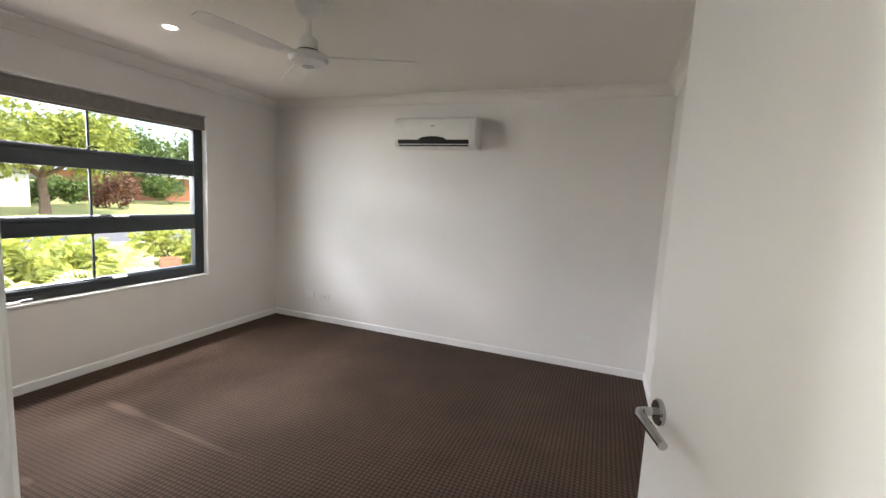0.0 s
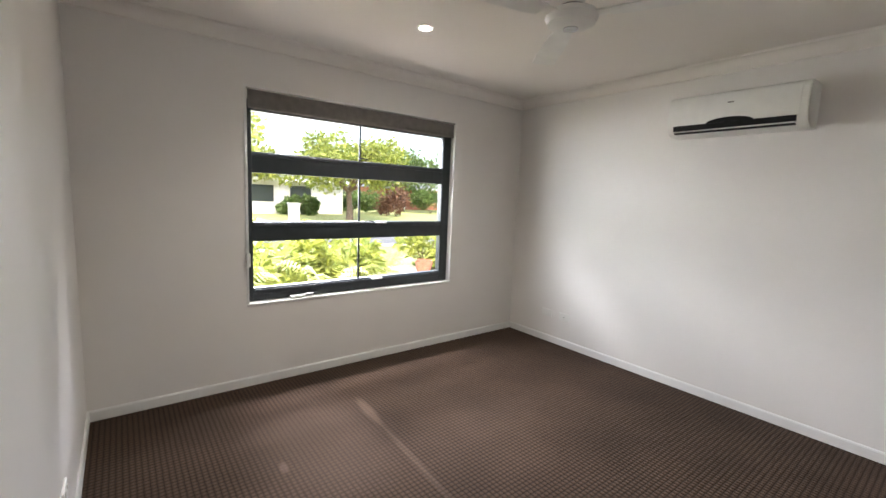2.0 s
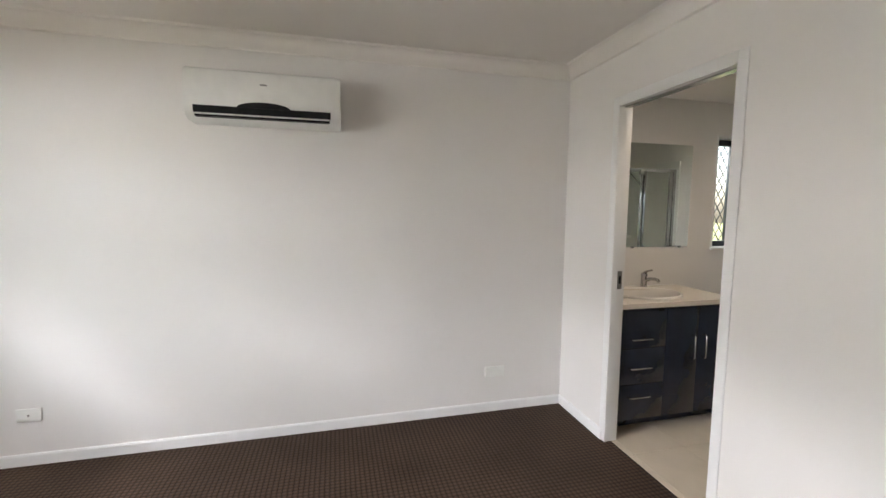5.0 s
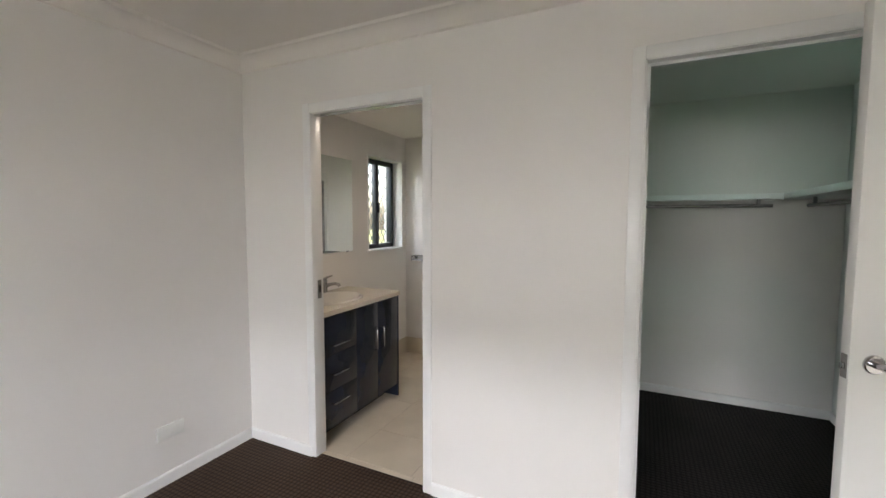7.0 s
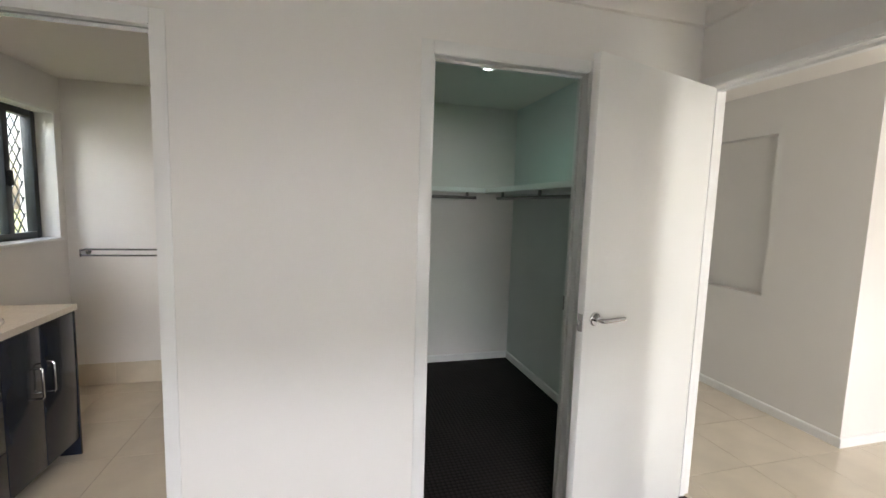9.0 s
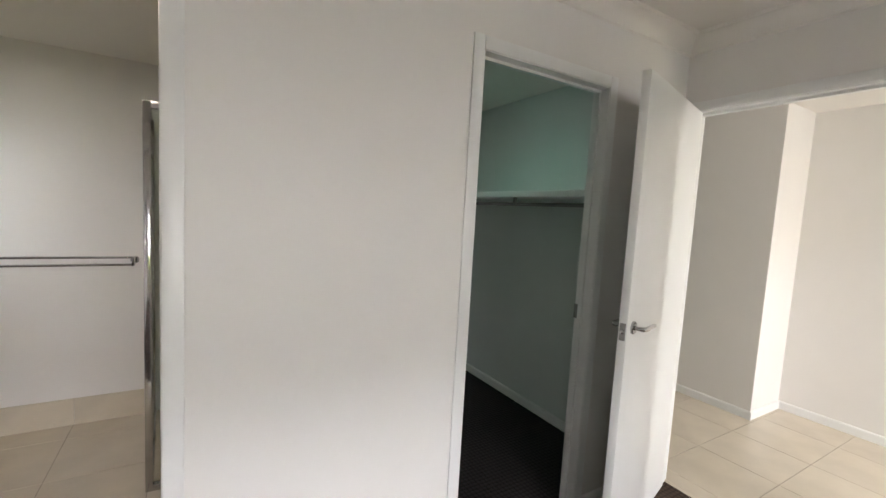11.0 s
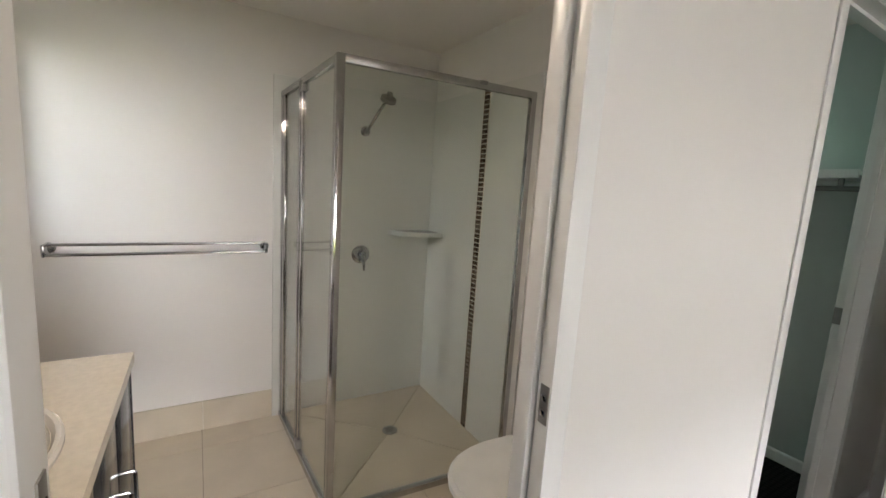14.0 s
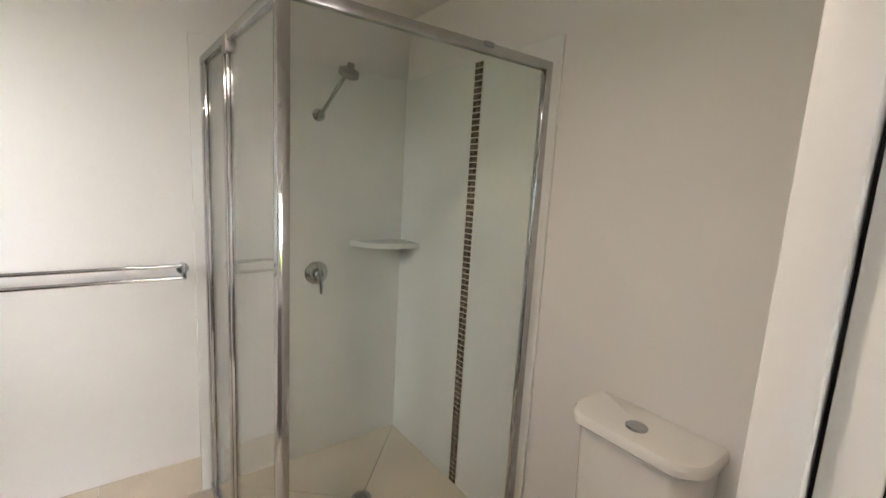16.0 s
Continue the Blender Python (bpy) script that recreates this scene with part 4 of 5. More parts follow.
for slope in (1.6, -1.6):
    k = -20
    while k < 30:
        # strip x = c + (z - mz0) / slope, clipped to the mesh frame
        c = mx0 + k * pitch
        lo_z, hi_z = mz0, mz1
        za = mz0 + (mx0 - c) * slope
        zb = mz0 + (mx1 - c) * slope
        lo_z, hi_z = max(lo_z, min(za, zb)), min(hi_z, max(za, zb))
        if hi_z - lo_z > 0.02:
            y = 0.126 if slope > 0 else 0.129
            add_tube(bm, [(c + (lo_z - mz0) / slope, y, lo_z), (c + (hi_z - mz0) / slope, y, hi_z)], 0.0045, 5)
        k += 1
tagged(part("security_mesh", bm, ALU, ew, "dark diamond security mesh", smooth=False), kind="stuff")
for piece in ew.children:
    piece.location.y = 0.045
part("reveal", box_bm(a0 - 0.014, -0.004, z0, a0 + 0.001, 0.105, z1), GLOSS, ew)
part("reveal", box_bm(a1 - 0.001, -0.004, z0, a1 + 0.014, 0.105, z1), GLOSS, ew)
part("reveal", box_bm(a0 - 0.014, -0.004, z1 - 0.001, a1 + 0.014, 0.105, z1 + 0.014), GLOSS, ew)
part("sill", box_bm(a0 - 0.014, -0.02, z0 - 0.016, a1 + 0.014, 0.105, z0 + 0.001, bevel=0.003), GLOSS, ew, "white painted sill")

# ---- towel rail ----
rail = thing("towel_rail", "double chrome towel rail on the ensuite back wall", "towel rail")
RZ = 1.04
for y in (-1.03, -0.125):
    bm = bmesh.new()
    add_lathe(bm, [(0, 0), (0.024, 0), (0.024, 0.008), (0.02, 0.012), (0, 0.012)], Matrix.Translation((BX, y, RZ)) @ Matrix.Rotation(radians(-90), 4, "Y"), 24)
    add_box(bm, BX - 0.105, y - 0.007, RZ - 0.03, BX - 0.008, y + 0.007, RZ + 0.028, bevel=0.006)
    part("bracket", bm, CHROME, rail)
for x, z in ((BX - 0.05, RZ + 0.02), (BX - 0.095, RZ - 0.02)):
    bm = bmesh.new()
    add_tube(bm, [(x, -1.03, z), (x, -0.125, z)], 0.0075, 12)
    part("bar", bm, CHROME, rail)

# ---- shower ----
SHX, SHY, SHZ = 5.032, -1.17, 1.885
structure("shower_lining_back", box_bm(BX - 0.014, ENS_S, 0.0, BX - 0.001, -1.075, 1.972, bevel=0.002), LINING, "white acrylic shower wall lining", "wall lining")
structure("shower_lining_side", box_bm(4.93, ENS_S + 0.001, 0.0, BX - 0.014, ENS_S + 0.014, 1.972, bevel=0.002), LINING, "white acrylic shower wall lining with mosaic strip", "wall lining")
screen = thing("shower_screen", "chrome framed glass corner shower screen with pivot door", "shower screen")
LX = BX - 0.014
LYS = ENS_S + 0.014


def bar(name, b, mat=SATIN):
    part(name, box_bm(*b, bevel=0.003), mat, screen)


bar("corner_post", (SHX - 0.016, SHY - 0.016, 0.0, SHX + 0.016, SHY + 0.016, SHZ), CHROME)
bar("wall_channel", (LX - 0.03, SHY - 0.012, 0.0, LX, SHY + 0.012, SHZ), CHROME)
bar("wall_channel", (SHX - 0.012, LYS, 0.0, SHX + 0.012, LYS + 0.03, SHZ), CHROME)
bar("door_jamb", (LX - 0.075, SHY - 0.011, 0.02, LX - 0.042, SHY + 0.011, SHZ - 0.02), CHROME)
bar("hinge_post", (5.555, SHY - 0.011, 0.02, 5.575, SHY + 0.011, SHZ - 0.02), CHROME)
bar("door_stile", (5.515, SHY - 0.009, 0.03, 5.533, SHY + 0.009, SHZ - 0.03), CHROME)
bar("head_rail", (SHX, SHY - 0.013, SHZ - 0.03, LX, SHY + 0.013, SHZ + 0.001))
bar("head_rail", (SHX - 0.013, LYS, SHZ - 0.03, SHX + 0.013, SHY, SHZ + 0.0015))
bar("sill_rail", (SHX, SHY - 0.015, 0.0, LX, SHY + 0.015, 0.032))
bar("sill_rail", (SHX - 0.015, LYS, 0.0, SHX + 0.015, SHY, 0.0325))
part("pivot_block", box_bm(5.50, SHY - 0.018, SHZ - 0.06, 5.545, SHY + 0.018, SHZ - 0.012, bevel=0.004), STEEL, screen, "dark pivot block")
part("pivot_block", box_bm(5.50, SHY - 0.018, 0.03, 5.545, SHY + 0.018, 0.075, bevel=0.004), STEEL, screen, "dark pivot block")
part("joint_block", box_bm(SHX - 0.016, -1.80, SHZ - 0.012, SHX + 0.016, -1.765, SHZ + 0.004, bevel=0.002), STEEL, screen)
for b in ((5.575, SHY - 0.003, 0.03, LX - 0.03, SHY + 0.003, SHZ - 0.03), (SHX + 0.016, SHY - 0.003, 0.03, 5.515, SHY + 0.003, SHZ - 0.03), (SHX - 0.003, LYS + 0.03, 0.03, SHX + 0.003, SHY - 0.016, SHZ - 0.03)):
    g = part("glass_panel", box_bm(*b), SHOWERGLASS, screen, "clear shower glass", smooth=False)
    g.visible_shadow = False
part("door_seal", box_bm(5.536, SHY - 0.003, 0.03, 5.552, SHY + 0.003, SHZ - 0.03), BLACK, screen, "dark rubber door seal")

# the two walls meet a little out of square, so both panels run slightly outward from the post
NORTH_OUT, WEST_OUT = 0.045, 0.055


def screen_skew(v):
    u = max(0.0, (v.x - SHX) / (LX - SHX))
    w = max(0.0, (SHY - v.y) / (SHY - LYS))
    return Vector((v.x - WEST_OUT * w, v.y + NORTH_OUT * u, v.z))


for piece in screen.children:
    for v in piece.data.vertices:
        v.co = screen_skew(v.co)

MB = LX
mixer = thing("shower_mixer", "round chrome shower mixer with drop lever", "shower mixer", m=Matrix.Translation((MB, -1.592, 0.978)) @ Matrix.Rotation(radians(-90), 4, "Y"))
bm = bmesh.new()
add_lathe(bm, [(0, 0), (0.058, 0), (0.058, 0.005), (0.05, 0.011), (0.024, 0.014), (0.024, 0.05), (0.018, 0.058), (0, 0.058)])
part("plate", bm, CHROME, mixer)
bm = bmesh.new()
add_tube(bm, [(0.0, 0, 0.045), (-0.025, -0.004, 0.056), (-0.095, -0.008, 0.054)], [0.012, 0.011, 0.007], 12)
part("lever", bm, CHROME, mixer)
head = thing("wall_shower", "chrome wall shower arm with small square-backed head", "shower head")
bm = bmesh.new()
add_lathe(bm, [(0, 0), (0.03, 0), (0.03, 0.006), (0.018, 0.016), (0, 0.016)], Matrix.Translation((MB, -1.595, 1.733)) @ Matrix.Rotation(radians(-90), 4, "Y"), 24)
part("rose", bm, CHROME, head)
bm = bmesh.new()
add_tube(bm, [(MB - 0.01, -1.595, 1.733), (MB - 0.04, -1.6, 1.743), (MB - 0.13, -1.635, 1.848), (MB - 0.17, -1.655, 1.898)], 0.0095, 12)
part("arm", bm, CHROME, head)
bm = bmesh.new()
add_lathe(bm, [(0, 0.03), (0.016, 0.03), (0.018, 0.012), (0.045, 0.0), (0.046, -0.022), (0.04, -0.026), (0, -0.026)], Matrix.Translation((MB - 0.185, -1.663, 1.913)) @ Matrix.Rotation(radians(-35), 4, "Y"), 24)
part("spray_head", bm, STEEL, head)
soap = thing("soap_shelf", "moulded white corner soap shelf in the shower", "soap shelf")
bm = bmesh.new()
pts = [(LX, LYS), (LX, LYS + 0.3)] + [(LX - 0.15 * math.sin(a) - 0.02, LYS + 0.04 + 0.24 * math.cos(a)) for a in [math.pi / 2 * k / 8 for k in range(9)]] + [(LX - 0.19, LYS)]
add_prism(bm, pts, lambda u, v: Vector((u, v, 1.105)), Vector((0, 0, 1)), 0.028)
part("ledge", bm, LINING, soap)
drain = thing("floor_drain", "round chrome shower floor drain grate", "drain", m=pose(5.503, -1.657, 0.006))
bm = bmesh.new()
add_lathe(bm, [(0, 0.0), (0.045, 0.0), (0.045, 0.003), (0.04, 0.005), (0.034, 0.004), (0, 0.004)])
part("grate", bm, STEEL, drain)
bm = bmesh.new()
for k in range(5):
    add_box(bm, -0.024, -0.02 + k * 0.01 - 0.002, 0.0042, 0.024, -0.02 + k * 0.01 + 0.002, 0.005)
part("slots", bm, DARK, drain)

# ---- toilet ----
toilet = thing("toilet", "white ceramic close-coupled toilet with dual-flush button", "toilet")
TXC = 4.465
WALLY = ENS_S + 0.002


def rounded_rect(w, d, r, n=6, bow=0.0):
    out = []
    for cx_, cy_, a0_ in ((w / 2 - r, d - r, 0), (-w / 2 + r, d - r, 90), (-w / 2 + 0.005, 0.005, 180), (w / 2 - 0.005, 0.005, 270)):
        rr = r if a0_ < 180 else 0.005
        for k in range(n + 1):
            a = radians(a0_ + 90 * k / n)
            x, y = cx_ + rr * math.cos(a), cy_ + rr * math.sin(a)
            out.append((x, y + bow * (1 - (2 * x / w) ** 2) * max(0.0, y / d) ** 2))
    return out


def loft(bm, sections):
    """Sections of (outline, z, scale_x, scale_y) joined upward about (TXC, WALLY)."""
    rings = []
    for pts, z, sx, sy in sections:
        rings.append([bm.verts.new((TXC + u * sx, WALLY + v * sy, z)) for u, v in pts])
    n = len(rings[0])
    for a, b in zip(rings, rings[1:]):
        for i in range(n):
            bm.faces.new((a[i], a[(i + 1) % n], b[(i + 1) % n], b[i]))
    bm.faces.new(rings[0][::-1])
    bm.faces.new(rings[-1])


rr = rounded_rect(0.36, 0.155, 0.06, 6, 0.042)
bm = bmesh.new()
loft(bm, [(rr, 0.40, 0.86, 0.9), (rr, 0.5, 0.93, 0.95), (rr, 0.765, 0.98, 0.98)])
part("cistern", bm, CERAMIC, toilet)
rl = rounded_rect(0.385, 0.17, 0.06, 6, 0.045)
bm = bmesh.new()
loft(bm, [(rl, 0.766, 0.97, 0.97), (rl, 0.772, 1, 1), (rl, 0.79, 1, 1), (rl, 0.802, 0.97, 0.96), (rl, 0.806, 0.9, 0.88)])
part("cistern_lid", bm, CERAMIC, toilet)
bm = bmesh.new()
add_lathe(bm, [(0, 0.804), (0.03, 0.804), (0.03, 0.809), (0.026, 0.812), (0, 0.812)], Matrix.Translation((TXC + 0.0, WALLY + 0.118, 0)), 24)
part("flush_button", bm, CHROME, toilet, "chrome dual flush button")


def pan_outline(w, l0, l1, n=24):
    out = []
    for k in range(n):
        a = 2 * math.pi * k / n
        c, s = math.cos(a), math.sin(a)
        out.append((w * c * (1 if s > 0 else 1 - 0.0 * s), (l0 + l1) / 2 + (l1 - l0) / 2 * (abs(s) ** (0.9 if s > 0 else 0.6)) * (1 if s > 0 else -1)))
    return out


bm = bmesh.new()
po = [pan_outline(0.12, 0.06, 0.5), pan_outline(0.13, 0.05, 0.52), pan_outline(0.17, 0.05, 0.6), pan_outline(0.185, 0.1, 0.64), pan_outline(0.185, 0.1, 0.645)]
loft(bm, [(po[0], 0.002, 1, 1), (po[1], 0.12, 1, 1), (po[2], 0.3, 1, 1), (po[3], 0.38, 1, 1), (po[4], 0.40, 1, 1)])
part("pan", bm, CERAMIC, toilet)
so_ = pan_outline(0.19, 0.16, 0.655)
bm = bmesh.new()
loft(bm, [(so_, 0.402, 0.99, 0.995), (so_, 0.415, 1, 1), (so_, 0.428, 1, 1), (so_, 0.438, 0.96, 0.98)])
part("seat_lid", bm, PLASTIC, toilet, "white closed seat lid")
for sx in (-0.07, 0.07):
    bm = bmesh.new()
    add_tube(bm, [(TXC + sx - 0.02, WALLY + 0.185, 0.42), (TXC + sx + 0.02, WALLY + 0.185, 0.42)], 0.012, 10)
    part("seat_hinge", bm, CHROME, toilet)
tv = thing("stop_tap", "small chrome toilet stop tap on the wall", "tap", m=pose(4.70, ENS_S, 0.18))
bm = bmesh.new()
add_lathe(bm, [(0, 0), (0.025, 0), (0.02, 0.008), (0.009, 0.01), (0.009, 0.04), (0.016, 0.042), (0.016, 0.06), (0, 0.062)], Matrix.Rotation(radians(-90), 4, "X"), 16)
part("body", bm, CHROME, tv)
# ---- outdoors ----
G = -0.35
rng = random.Random(7)
structure("ground", box_bm(-400, -300, G - 0.4, 60, 300, G), GRASS, "sunlit yellow-green lawn and verge", "lawn")
structure("road", box_bm(-13.2, -200, G - 0.1, -9.6, 200, G + 0.006), ASPHALT, "grey asphalt suburban street", "road")
structure("kerb_near", box_bm(-9.6, -200, G - 0.1, -9.35, 200, G + 0.05, bevel=0.02), CONCRETE, "pale concrete kerb", "kerb")
structure("kerb_far", box_bm(-13.45, -200, G - 0.1, -13.2, 200, G + 0.05, bevel=0.02), CONCRETE, "pale concrete kerb", "kerb")
structure("garden_bed", box_bm(-5.6, -6, G - 0.1, -0.22, 6, G + 0.03), MULCH, "pale pebble and bark garden bed", "garden bed")
structure("driveway", box_bm(-24, -1.5, G - 0.1, -13.45, 3.2, G + 0.012), CONCRETE, "pale concrete driveway opposite", "driveway")


def leaf_mesh(name, centres, size, mat, parent, droop=0.3, long=1.6):
    """Many small leaf blades as one mesh: a folded diamond each."""
    verts, faces = [], []
    for c, outward in centres:
        d = Vector((rng.gauss(0, 1), rng.gauss(0, 1), rng.gauss(0, 0.7) - droop)) + outward
        if d.length < 1e-3:
            continue
        d.normalize()
        s = d.cross(Vector((rng.gauss(0, 1), rng.gauss(0, 1), rng.gauss(0, 1))))
        if s.length < 1e-3:
            continue
        s.normalize()
        k = size * rng.uniform(0.6, 1.3)
        b = len(verts)
        up = d.cross(s) * k * 0.12
        verts += [c, c + d * k * 0.5 * long + s * k * 0.38 + up, c + d * k * long, c + d * k * 0.5 * long - s * k * 0.38 + up]
        faces += [(b, b + 1, b + 2), (b, b + 2, b + 3)]
    me = bpy.data.meshes.new(name)
    me.from_pydata([tuple(v) for v in verts], [], faces)
    me.materials.append(mat)
    ob = new(name, me)
    ob.parent = parent
    return tagged(ob, kind="stuff")


def tree(x, y, height, spread, clear, leaves, leaf, mat, label, trunk_r=0.14):
    t = thing("tree", label, "tree", m=pose(x, y, G))
    bm = bmesh.new()
    lean = rng.uniform(-0.15, 0.15)
    fork = Vector((lean, rng.uniform(-0.1, 0.1), clear))
    add_tube(bm, [(0, 0, -0.05), (lean * 0.3, 0, clear * 0.4), fork], [trunk_r * 1.3, trunk_r, trunk_r * 0.85], 10)
    tips = []
    for k in range(7):
        a = 2 * math.pi * k / 7 + rng.uniform(-0.3, 0.3)
        r = spread * rng.uniform(0.45, 0.8)
        tip = Vector((r * math.cos(a), r * math.sin(a), clear + (height - clear) * rng.uniform(0.3, 0.75)))
        mid = fork.lerp(tip, 0.5) + Vector((0, 0, rng.uniform(0.0, 0.3)))
        add_tube(bm, [fork - Vector((0, 0, 0.1)), mid, tip], [trunk_r * 0.6, trunk_r * 0.35, trunk_r * 0.1], 7)
        tips += [tip, mid.lerp(tip, 0.5)]
    part("trunk", bm, BARK, t)
    clumps = []
    for tip in tips:
        clumps.append((tip, spread * rng.uniform(0.22, 0.42)))
    for k in range(22):
        a, u = rng.uniform(0, 2 * math.pi), math.sqrt(rng.random())
        dome = math.sqrt(max(0.0, 1 - u * u))
        clumps.append((Vector((spread * u * math.cos(a), spread * u * math.sin(a), clear + (height - clear) * (0.2 + 0.75 * dome * rng.uniform(0.6, 1.0)))), spread * rng.uniform(0.16, 0.32)))
    centres = []
    for _ in range(leaves):
        c, r = rng.choice(clumps)
        v = Vector((rng.gauss(0, 1), rng.gauss(0, 1), rng.gauss(0, 0.8)))
        v = v.normalized() * r * rng.uniform(0.5, 1.0)
        centres.append((c + v, v.normalized() * 0.7))
    leaf_mesh("crown", centres, leaf, mat, t)
    return t


def shrub(name, x, y, w, h, leaves, leaf, mat, label, category="shrub"):
    t = thing(name, label, category, m=pose(x, y, G))
    bm = bmesh.new()
    for k in range(5):
        a = 2 * math.pi * k / 5 + rng.uniform(-0.3, 0.3)
        add_tube(bm, [(0, 0, -0.02), (w * 0.2 * math.cos(a), w * 0.2 * math.sin(a), h * 0.4), (w * 0.38 * math.cos(a), w * 0.38 * math.sin(a), h * 0.8)], [0.02, 0.014, 0.005], 6)
    part("stems", bm, BARK, t)
    clumps = [(Vector((w * 0.4 * rng.uniform(-1, 1), w * 0.4 * rng.uniform(-1, 1), h * rng.uniform(0.25, 0.85))), min(w, h) * rng.uniform(0.2, 0.36)) for _ in range(10)]
    centres = []
    for _ in range(leaves):
        c, r = rng.choice(clumps)
        v = Vector((rng.gauss(0, 1), rng.gauss(0, 1), rng.gauss(0, 1))).normalized() * r * rng.uniform(0.4, 1.0)
        centres.append((c + v, v.normalized() * 0.8))
    leaf_mesh("foliage", centres, leaf, mat, t)
    return t


def palm_plant(x, y, h, fronds, mat, label):
    """Arching fronds, each a rib with a row of narrow leaflets."""
    t = thing("palm_plant", label, "palm plant", m=pose(x, y, G))
    bm = bmesh.new()
    add_tube(bm, [(0, 0, -0.02), (0, 0, h * 0.25)], [0.07, 0.05], 8)
    part("stem", bm, BARK, t)
    verts, faces = [], []
    for k in range(fronds):
        a = 2 * math.pi * k / fronds + rng.uniform(-0.25, 0.25)
        out = Vector((math.cos(a), math.sin(a), 0))
        side = Vector((-math.sin(a), math.cos(a), 0))
        reach, lift = h * rng.uniform(0.6, 0.95), h * rng.uniform(0.45, 0.85)
        for s in range(14):
            u = 0.15 + 0.85 * s / 13
            p = out * reach * u + Vector((0, 0, h * 0.2 + lift * math.sin(u * 2.2)))
            ll = h * 0.3 * math.sin(math.pi * (0.12 + 0.8 * u))
            for sg in (-1, 1):
                tip = p + side * sg * ll + out * ll * 0.5 - Vector((0, 0, ll * 0.35))
                b = len(verts)
                w = out * 0.02
                verts += [p - w, p + w, tip]
                faces.append((b, b + 1, b + 2))
                mid = p.lerp(tip, 0.5) + Vector((0, 0, 0.01))
        b = len(verts)
    me = bpy.data.meshes.new("fronds")
    me.from_pydata([tuple(v) for v in verts], [], faces)
    me.materials.append(mat)
    ob = new("fronds", me)
    ob.parent = t
    tagged(ob, kind="stuff")
    return t


tree(-22.5, 8.6, 5.4, 4.0, 1.9, 9000, 0.2, LEAF_A, "broad green street tree with spreading crown", 0.2)
tree(-31, 3.0, 5.5, 3.6, 2.0, 5000, 0.25, LEAF_A, "bright green garden tree opposite", 0.16)
tree(-36, 21, 6.5, 4.5, 1.8, 6000, 0.26, LEAF_B, "dark green tree beyond the lawn", 0.2)
tree(-32, 27, 7.0, 4.0, 1.8, 5000, 0.26, LEAF_B, "dark green tree beyond the lawn", 0.2)
tree(-9.0, -1.9, 4.4, 1.7, 1.9, 5000, 0.12, LEAF_A, "slender light green verge tree", 0.07)
tree(-13.8, -1.0, 4.6, 1.6, 2.2, 3500, 0.13, LEAF_A, "slender light green verge tree", 0.07)
for x, y, w, h in ((-30, 12, 3.4, 1.9), (-31, 15.5, 3.2, 1.7), (-32, 22, 4, 2.2), (-27.5, 6.8, 2.4, 1.3)):
    shrub("shrub", x, y, w, h, 1800, 0.2, LEAF_B, "dense dark green garden shrub")
shrub("shrub", -26.5, 14.5, 2.4, 2.4, 1800, 0.17, LEAF_R, "russet leaved shrub on the far lawn")
for x, y, w, h in ((-3.3, -1.9, 1.3, 1.05), (-4.2, -0.9, 1.4, 1.1), (-3.5, -3.0, 1.3, 1.0), (-4.9, -2.2, 1.4, 1.2), (-4.6, 0.2, 1.1, 0.75)):
    shrub("shrub", x, y, w, h, 1100, 0.13, LEAF_A, "leafy light green garden bed shrub")
for x, y, h in ((-2.9, -1.0, 0.8), (-2.6, -2.4, 0.85), (-3.6, 0.3, 0.55), (-5.0, 1.3, 0.5), (-3.0, -3.7, 0.9)):
    palm_plant(x, y, h, 13, LEAF_A, "arching light green palm in the garden bed")
shrub("shrub", -5.1, 2.5, 1.1, 0.9, 1000, 0.11, LEAF_A, "leafy green shrub beside the red pot")
pot = thing("garden_pot", "round red glazed garden pot on the garden bed", "pot", m=pose(-4.6, 2.05, G + 0.03))
bm = bmesh.new()
add_lathe(bm, [(0, 0), (0.14, 0), (0.2, 0.2), (0.19, 0.26), (0.2, 0.28), (0.17, 0.28), (0.16, 0.22), (0, 0.22)])
part("vessel", bm, BRICK, pot)
for k in range(14):
    r = rng.uniform(0.1, 0.24)
    s = thing("garden_stone", "pale rounded garden stone on the bed", "stone", "garden stones", m=pose(-4.4 + rng.uniform(-0.7, 0.7), 0.9 + rng.uniform(-0.9, 0.9), G + 0.03, 0, 0, rng.uniform(0, 360)))
    bm = bmesh.new()
    bmesh.ops.create_icosphere(bm, subdivisions=2, radius=r)
    for v in bm.verts:
        v.co.z = max(-0.01, v.co.z * 0.45)
        v.co += v.co.normalized() * r * 0.2 * noise.noise(v.co * 6 + Vector((k, 0, 0)))
    part("stone", bm, CONCRETE, s)


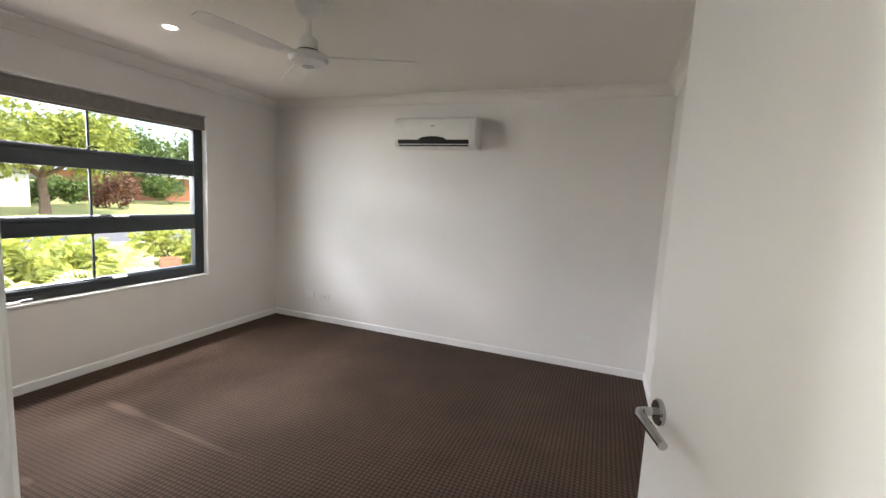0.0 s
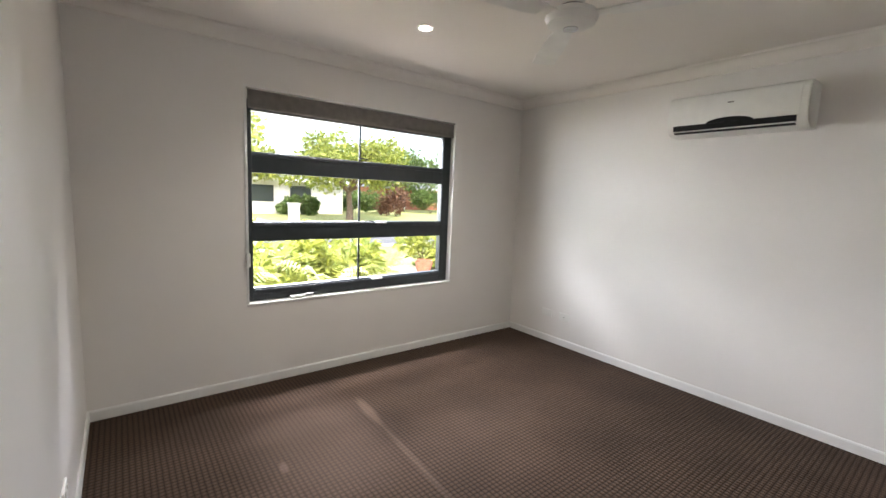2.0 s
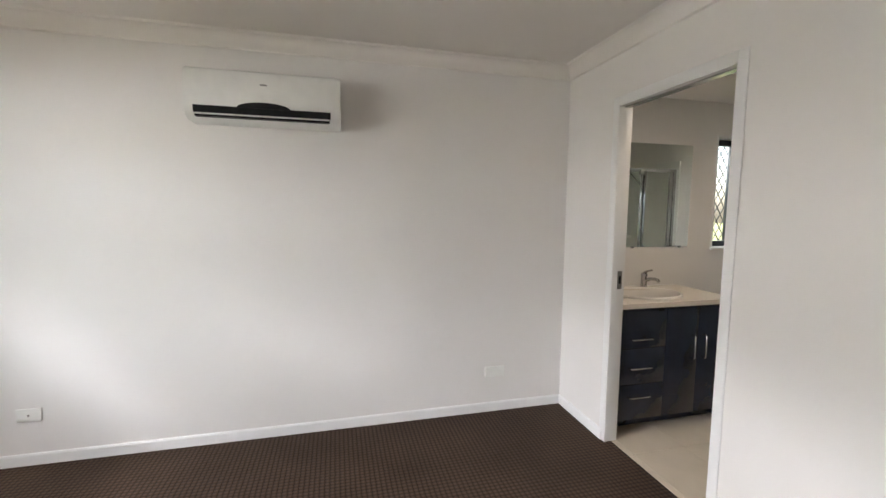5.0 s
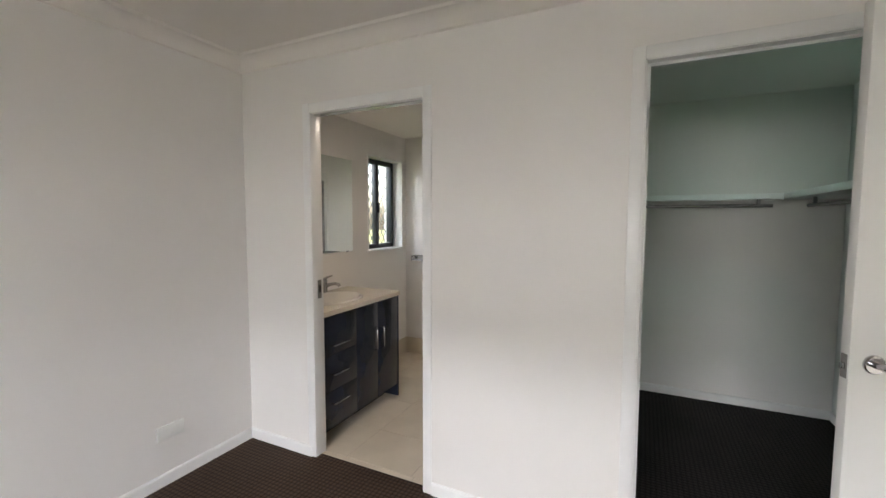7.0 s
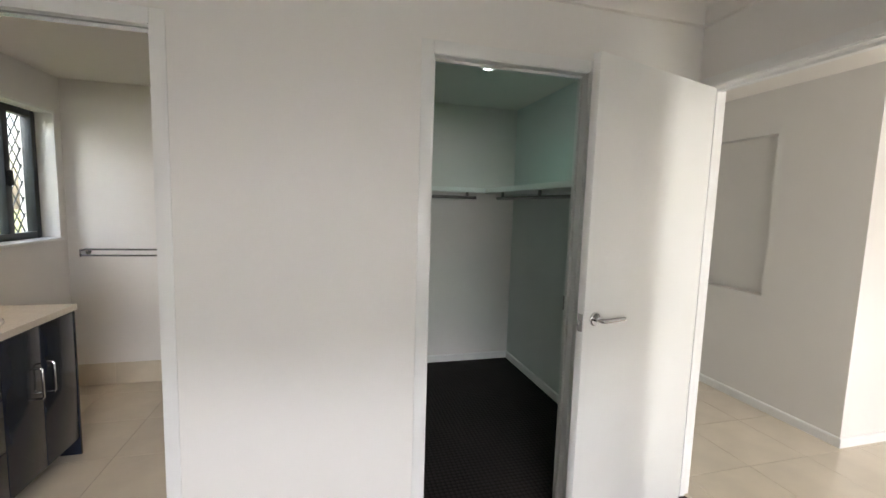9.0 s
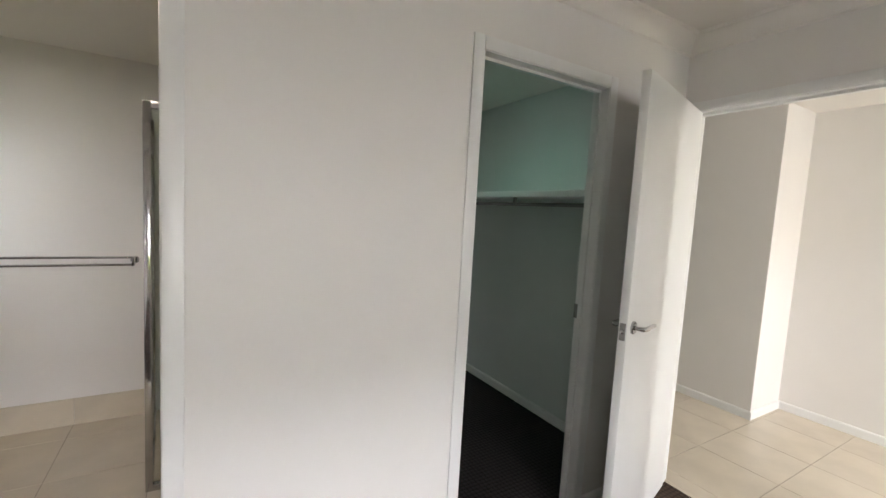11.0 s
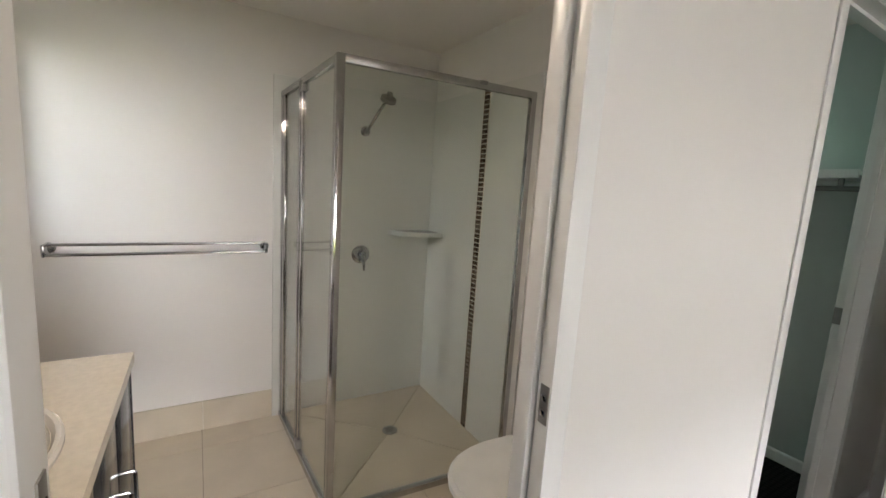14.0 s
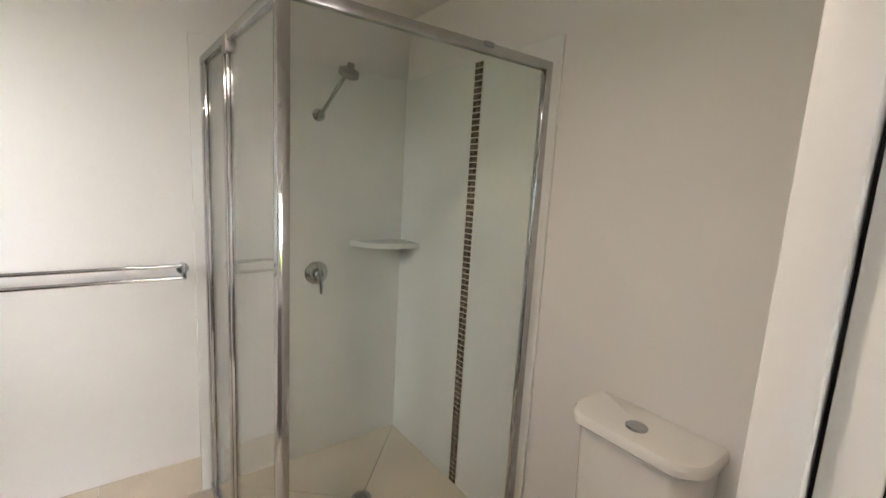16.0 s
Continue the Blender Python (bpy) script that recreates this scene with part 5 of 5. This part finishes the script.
def house(x, y, w, d, wall_h, ridge, wall_mat, label, m_rot=0):
    """A one-storey house that faces +x, with hip roof, windows and a garage door."""
    h = thing("house", label, "house", m=pose(x, y, G, 0, 0, m_rot))
    part("wall", box_bm(-d, -w / 2, 0, 0, w / 2, wall_h), wall_mat, h, smooth=False)
    bm = bmesh.new()
    e = 0.5
    base = [bm.verts.new(p) for p in ((e, -w / 2 - e, wall_h), (e, w / 2 + e, wall_h), (-d - e, w / 2 + e, wall_h), (-d - e, -w / 2 - e, wall_h))]
    r0, r1 = bm.verts.new((-d / 2, -w / 2 + d / 2, ridge)), bm.verts.new((-d / 2, w / 2 - d / 2, ridge))
    bm.faces.new(base[::-1])
    bm.faces.new((base[0], base[1], r1, r0))
    bm.faces.new((base[1], base[2], r1))
    bm.faces.new((base[2], base[3], r0, r1))
    bm.faces.new((base[3], base[0], r0))
    part("roof", bm, ROOF, h, "grey hip roof", smooth=False)
    part("fascia", box_bm(e - 0.02, -w / 2 - e, wall_h - 0.18, e + 0.03, w / 2 + e, wall_h + 0.02), PLASTIC, h)
    part("garage_door", box_bm(0.0, -w / 2 + 0.6, 0.02, 0.04, -w / 2 + 3.0, 2.2), PLASTIC, h, "white panel garage door")
    for k in range(2):
        y0 = -w / 2 + 4.0 + k * 2.8
        if y0 + 1.6 < w / 2:
            wn_ = part("window", box_bm(0.0, y0, 0.9, 0.03, y0 + 1.6, 2.1), ALU, h, "dark framed window")
            for q in range(2):
                part("pane", box_bm(0.028, y0 + 0.05 + q * 0.78, 0.95, 0.036, y0 + 0.77 + q * 0.78, 2.05), GLASS, wn_)
    return h


house(-29, 5.5, 11, 8, 2.6, 4.8, RENDERED, "pale rendered suburban house with grey hip roof")
house(-40, 27, 12, 8, 2.6, 4.6, BRICK, "red brick house beyond the lawn")
house(-26, -8.5, 11, 8, 2.7, 5.2, RENDERED, "pale suburban house with white garage door")
post = thing("letterbox_pillar", "white rendered letterbox pillar beside the driveway", "pillar", m=pose(-20.5, 4.3, G))
part("shaft", box_bm(-0.25, -0.25, 0, 0.25, 0.25, 1.0, bevel=0.02), RENDERED, post)
part("cap", box_bm(-0.3, -0.3, 1.0, 0.3, 0.3, 1.08, bevel=0.02), CONCRETE, post)
fence = thing("side_fence", "pale boundary fence outside the ensuite window", "fence")
for k in range(24):
    part("paling", box_bm(3.0 + k * 0.15, 2.2, G, 3.0 + k * 0.15 + 0.14, 2.22, 1.1), RENDERED, fence, smooth=False)
shrub("shrub", 5.6, 1.75, 0.9, 2.2, 1500, 0.08, LEAF_A, "tall green shrub beside the side fence")

# ---- floor tiles ----
tile_meshes = {}


def tile(parent, x0, y0, x1, y1, z0, z1, joint=0.0015, mat=TILE):
    """One tile, sharing mesh data with tiles of the same size."""
    sx, sy, sz = round(x1 - x0 - 2 * joint, 3), round(y1 - y0 - 2 * joint, 3), round(z1 - z0, 3)
    if (sx, sy, sz) not in tile_meshes:
        bm = bmesh.new()
        add_box(bm, -sx / 2, -sy / 2, -sz, sx / 2, sy / 2, 0, bevel=0.001, segs=1)
        me = bpy.data.meshes.new("tile")
        bm.to_mesh(me)
        bm.free()
        me.materials.append(mat)
        tile_meshes[(sx, sy, sz)] = me
    ob = new("tile", tile_meshes[(sx, sy, sz)])
    ob.location = ((x0 + x1) / 2, (y0 + y1) / 2, z1)
    ob.parent = parent
    return ob


def spans(lo, hi, joint, step):
    a = joint - math.ceil((joint - lo) / step) * step
    out = []
    while a < hi - 1e-6:
        p, q = max(a, lo), min(a + step, hi)
        if q - p > 0.02:
            out.append((p, q))
        a += step
    return out


def tiled_floor(name, x0, y0, x1, y1, jx, jy, step, label):
    base = structure(name, box_bm(x0, y0, -0.1, x1, y1, -0.0015), GROUT, label, "floor")
    for a, b in spans(x0, x1, jx, step):
        for c, d in spans(y0, y1, jy, step):
            tile(base, a, c, b, d, -0.009, 0.001)
    return base


ens_floor = tiled_floor("floor_ensuite", 4.01, ENS_D[0] - 0.02, EX2, ENS_D[1] + 0.02, 5.26, -0.73, 0.45, "cream tile threshold of the ensuite")
tiled_floor("floor_ensuite_main", EX2, ENS_S, BX, 0, 5.31, -0.71, 0.45, "glossy cream tiled ensuite floor")
tiled_floor("floor_hall", 1.0, HALL_Y2, 6.1, SY2, 3.57, -4.25, 0.45, "glossy cream tiled hall floor")
tiled_floor("floor_hall_threshold", ENTRY[0] - 0.02, SY2, ENTRY[1] + 0.02, -3.662, 3.57, -4.25, 0.45, "cream tile threshold of the hall")
# shower floor: four cut tiles that fall to the drain
shower_floor = tagged(new("floor_shower"), "cream tiled shower floor cut on the diagonals to the drain", "floor", kind="structure")
DRAIN = Vector((5.503, -1.657, 0.004))
corners = [screen_skew(Vector(p)) for p in ((SHX + 0.016, LYS, 0.012), (LX, LYS, 0.012), (LX, SHY - 0.016, 0.012), (SHX + 0.016, SHY - 0.016, 0.012))]
corners[1] = Vector((LX, LYS, 0.012))
for p, q in zip(corners, corners[1:] + corners[:1]):
    mid = (p + q + DRAIN) / 3
    ring = [v + (mid - v).normalized() * 0.0045 for v in (p, q, DRAIN)]
    bm = bmesh.new()
    upper = [bm.verts.new(v) for v in ring]
    lower = [bm.verts.new(v - Vector((0, 0, 0.004))) for v in ring]
    bm.faces.new(upper)
    bm.faces.new(lower[::-1])
    for i in range(3):
        bm.faces.new((upper[i], lower[i], lower[(i + 1) % 3], upper[(i + 1) % 3]))
    part("tile", bm, TILE, shower_floor, smooth=False)
bed = bmesh.new()
bed.faces.new([bed.verts.new((v.x, v.y, 0.0025)) for v in corners])
part("grout_bed", bed, GROUT, shower_floor, smooth=False)
# skirting tiles on the ensuite walls
sk = tagged(new("skirting_tiles"), "row of cream skirting tiles around the ensuite", "skirting tiles", kind="structure")
for c, d in spans(-1.075, 0, -0.716, 0.45):
    tile(sk, BX - 0.01, c, BX - 0.001, d, 0.0015, 0.17, 0.001)
for a, b in spans(4.935, BX - 0.012, 5.26, 0.45):
    tile(sk, a, -0.01, b, -0.001, 0.0015, 0.17, 0.001)
for a, b in spans(EX2, 4.926, 5.26, 0.45):
    tile(sk, a, ENS_S + 0.001, b, ENS_S + 0.01, 0.0015, 0.17, 0.001)
# mosaic strip of small square tiles let into the shower lining
mosaic = tagged(new("mosaic_strip"), "vertical strip of small brown glass mosaic tiles", "mosaic", kind="structure")
part("backing", box_bm(5.326, LYS, 0.012, 5.386, LYS + 0.0015, 1.962), STONE, mosaic)
mos_bm = bmesh.new()
add_box(mos_bm, -0.0105, 0, -0.0105, 0.0105, 0.003, 0.0105)
mos_me = bpy.data.meshes.new("tile")
mos_bm.to_mesh(mos_me)
mos_bm.free()
mos_me.materials.append(MOSAIC)
for r in range(75):
    for c in range(2):
        o = new("tile", mos_me)
        o.location = (5.3435 + c * 0.0255, LYS + 0.0014, 0.025 + r * 0.026)
        o.parent = mosaic
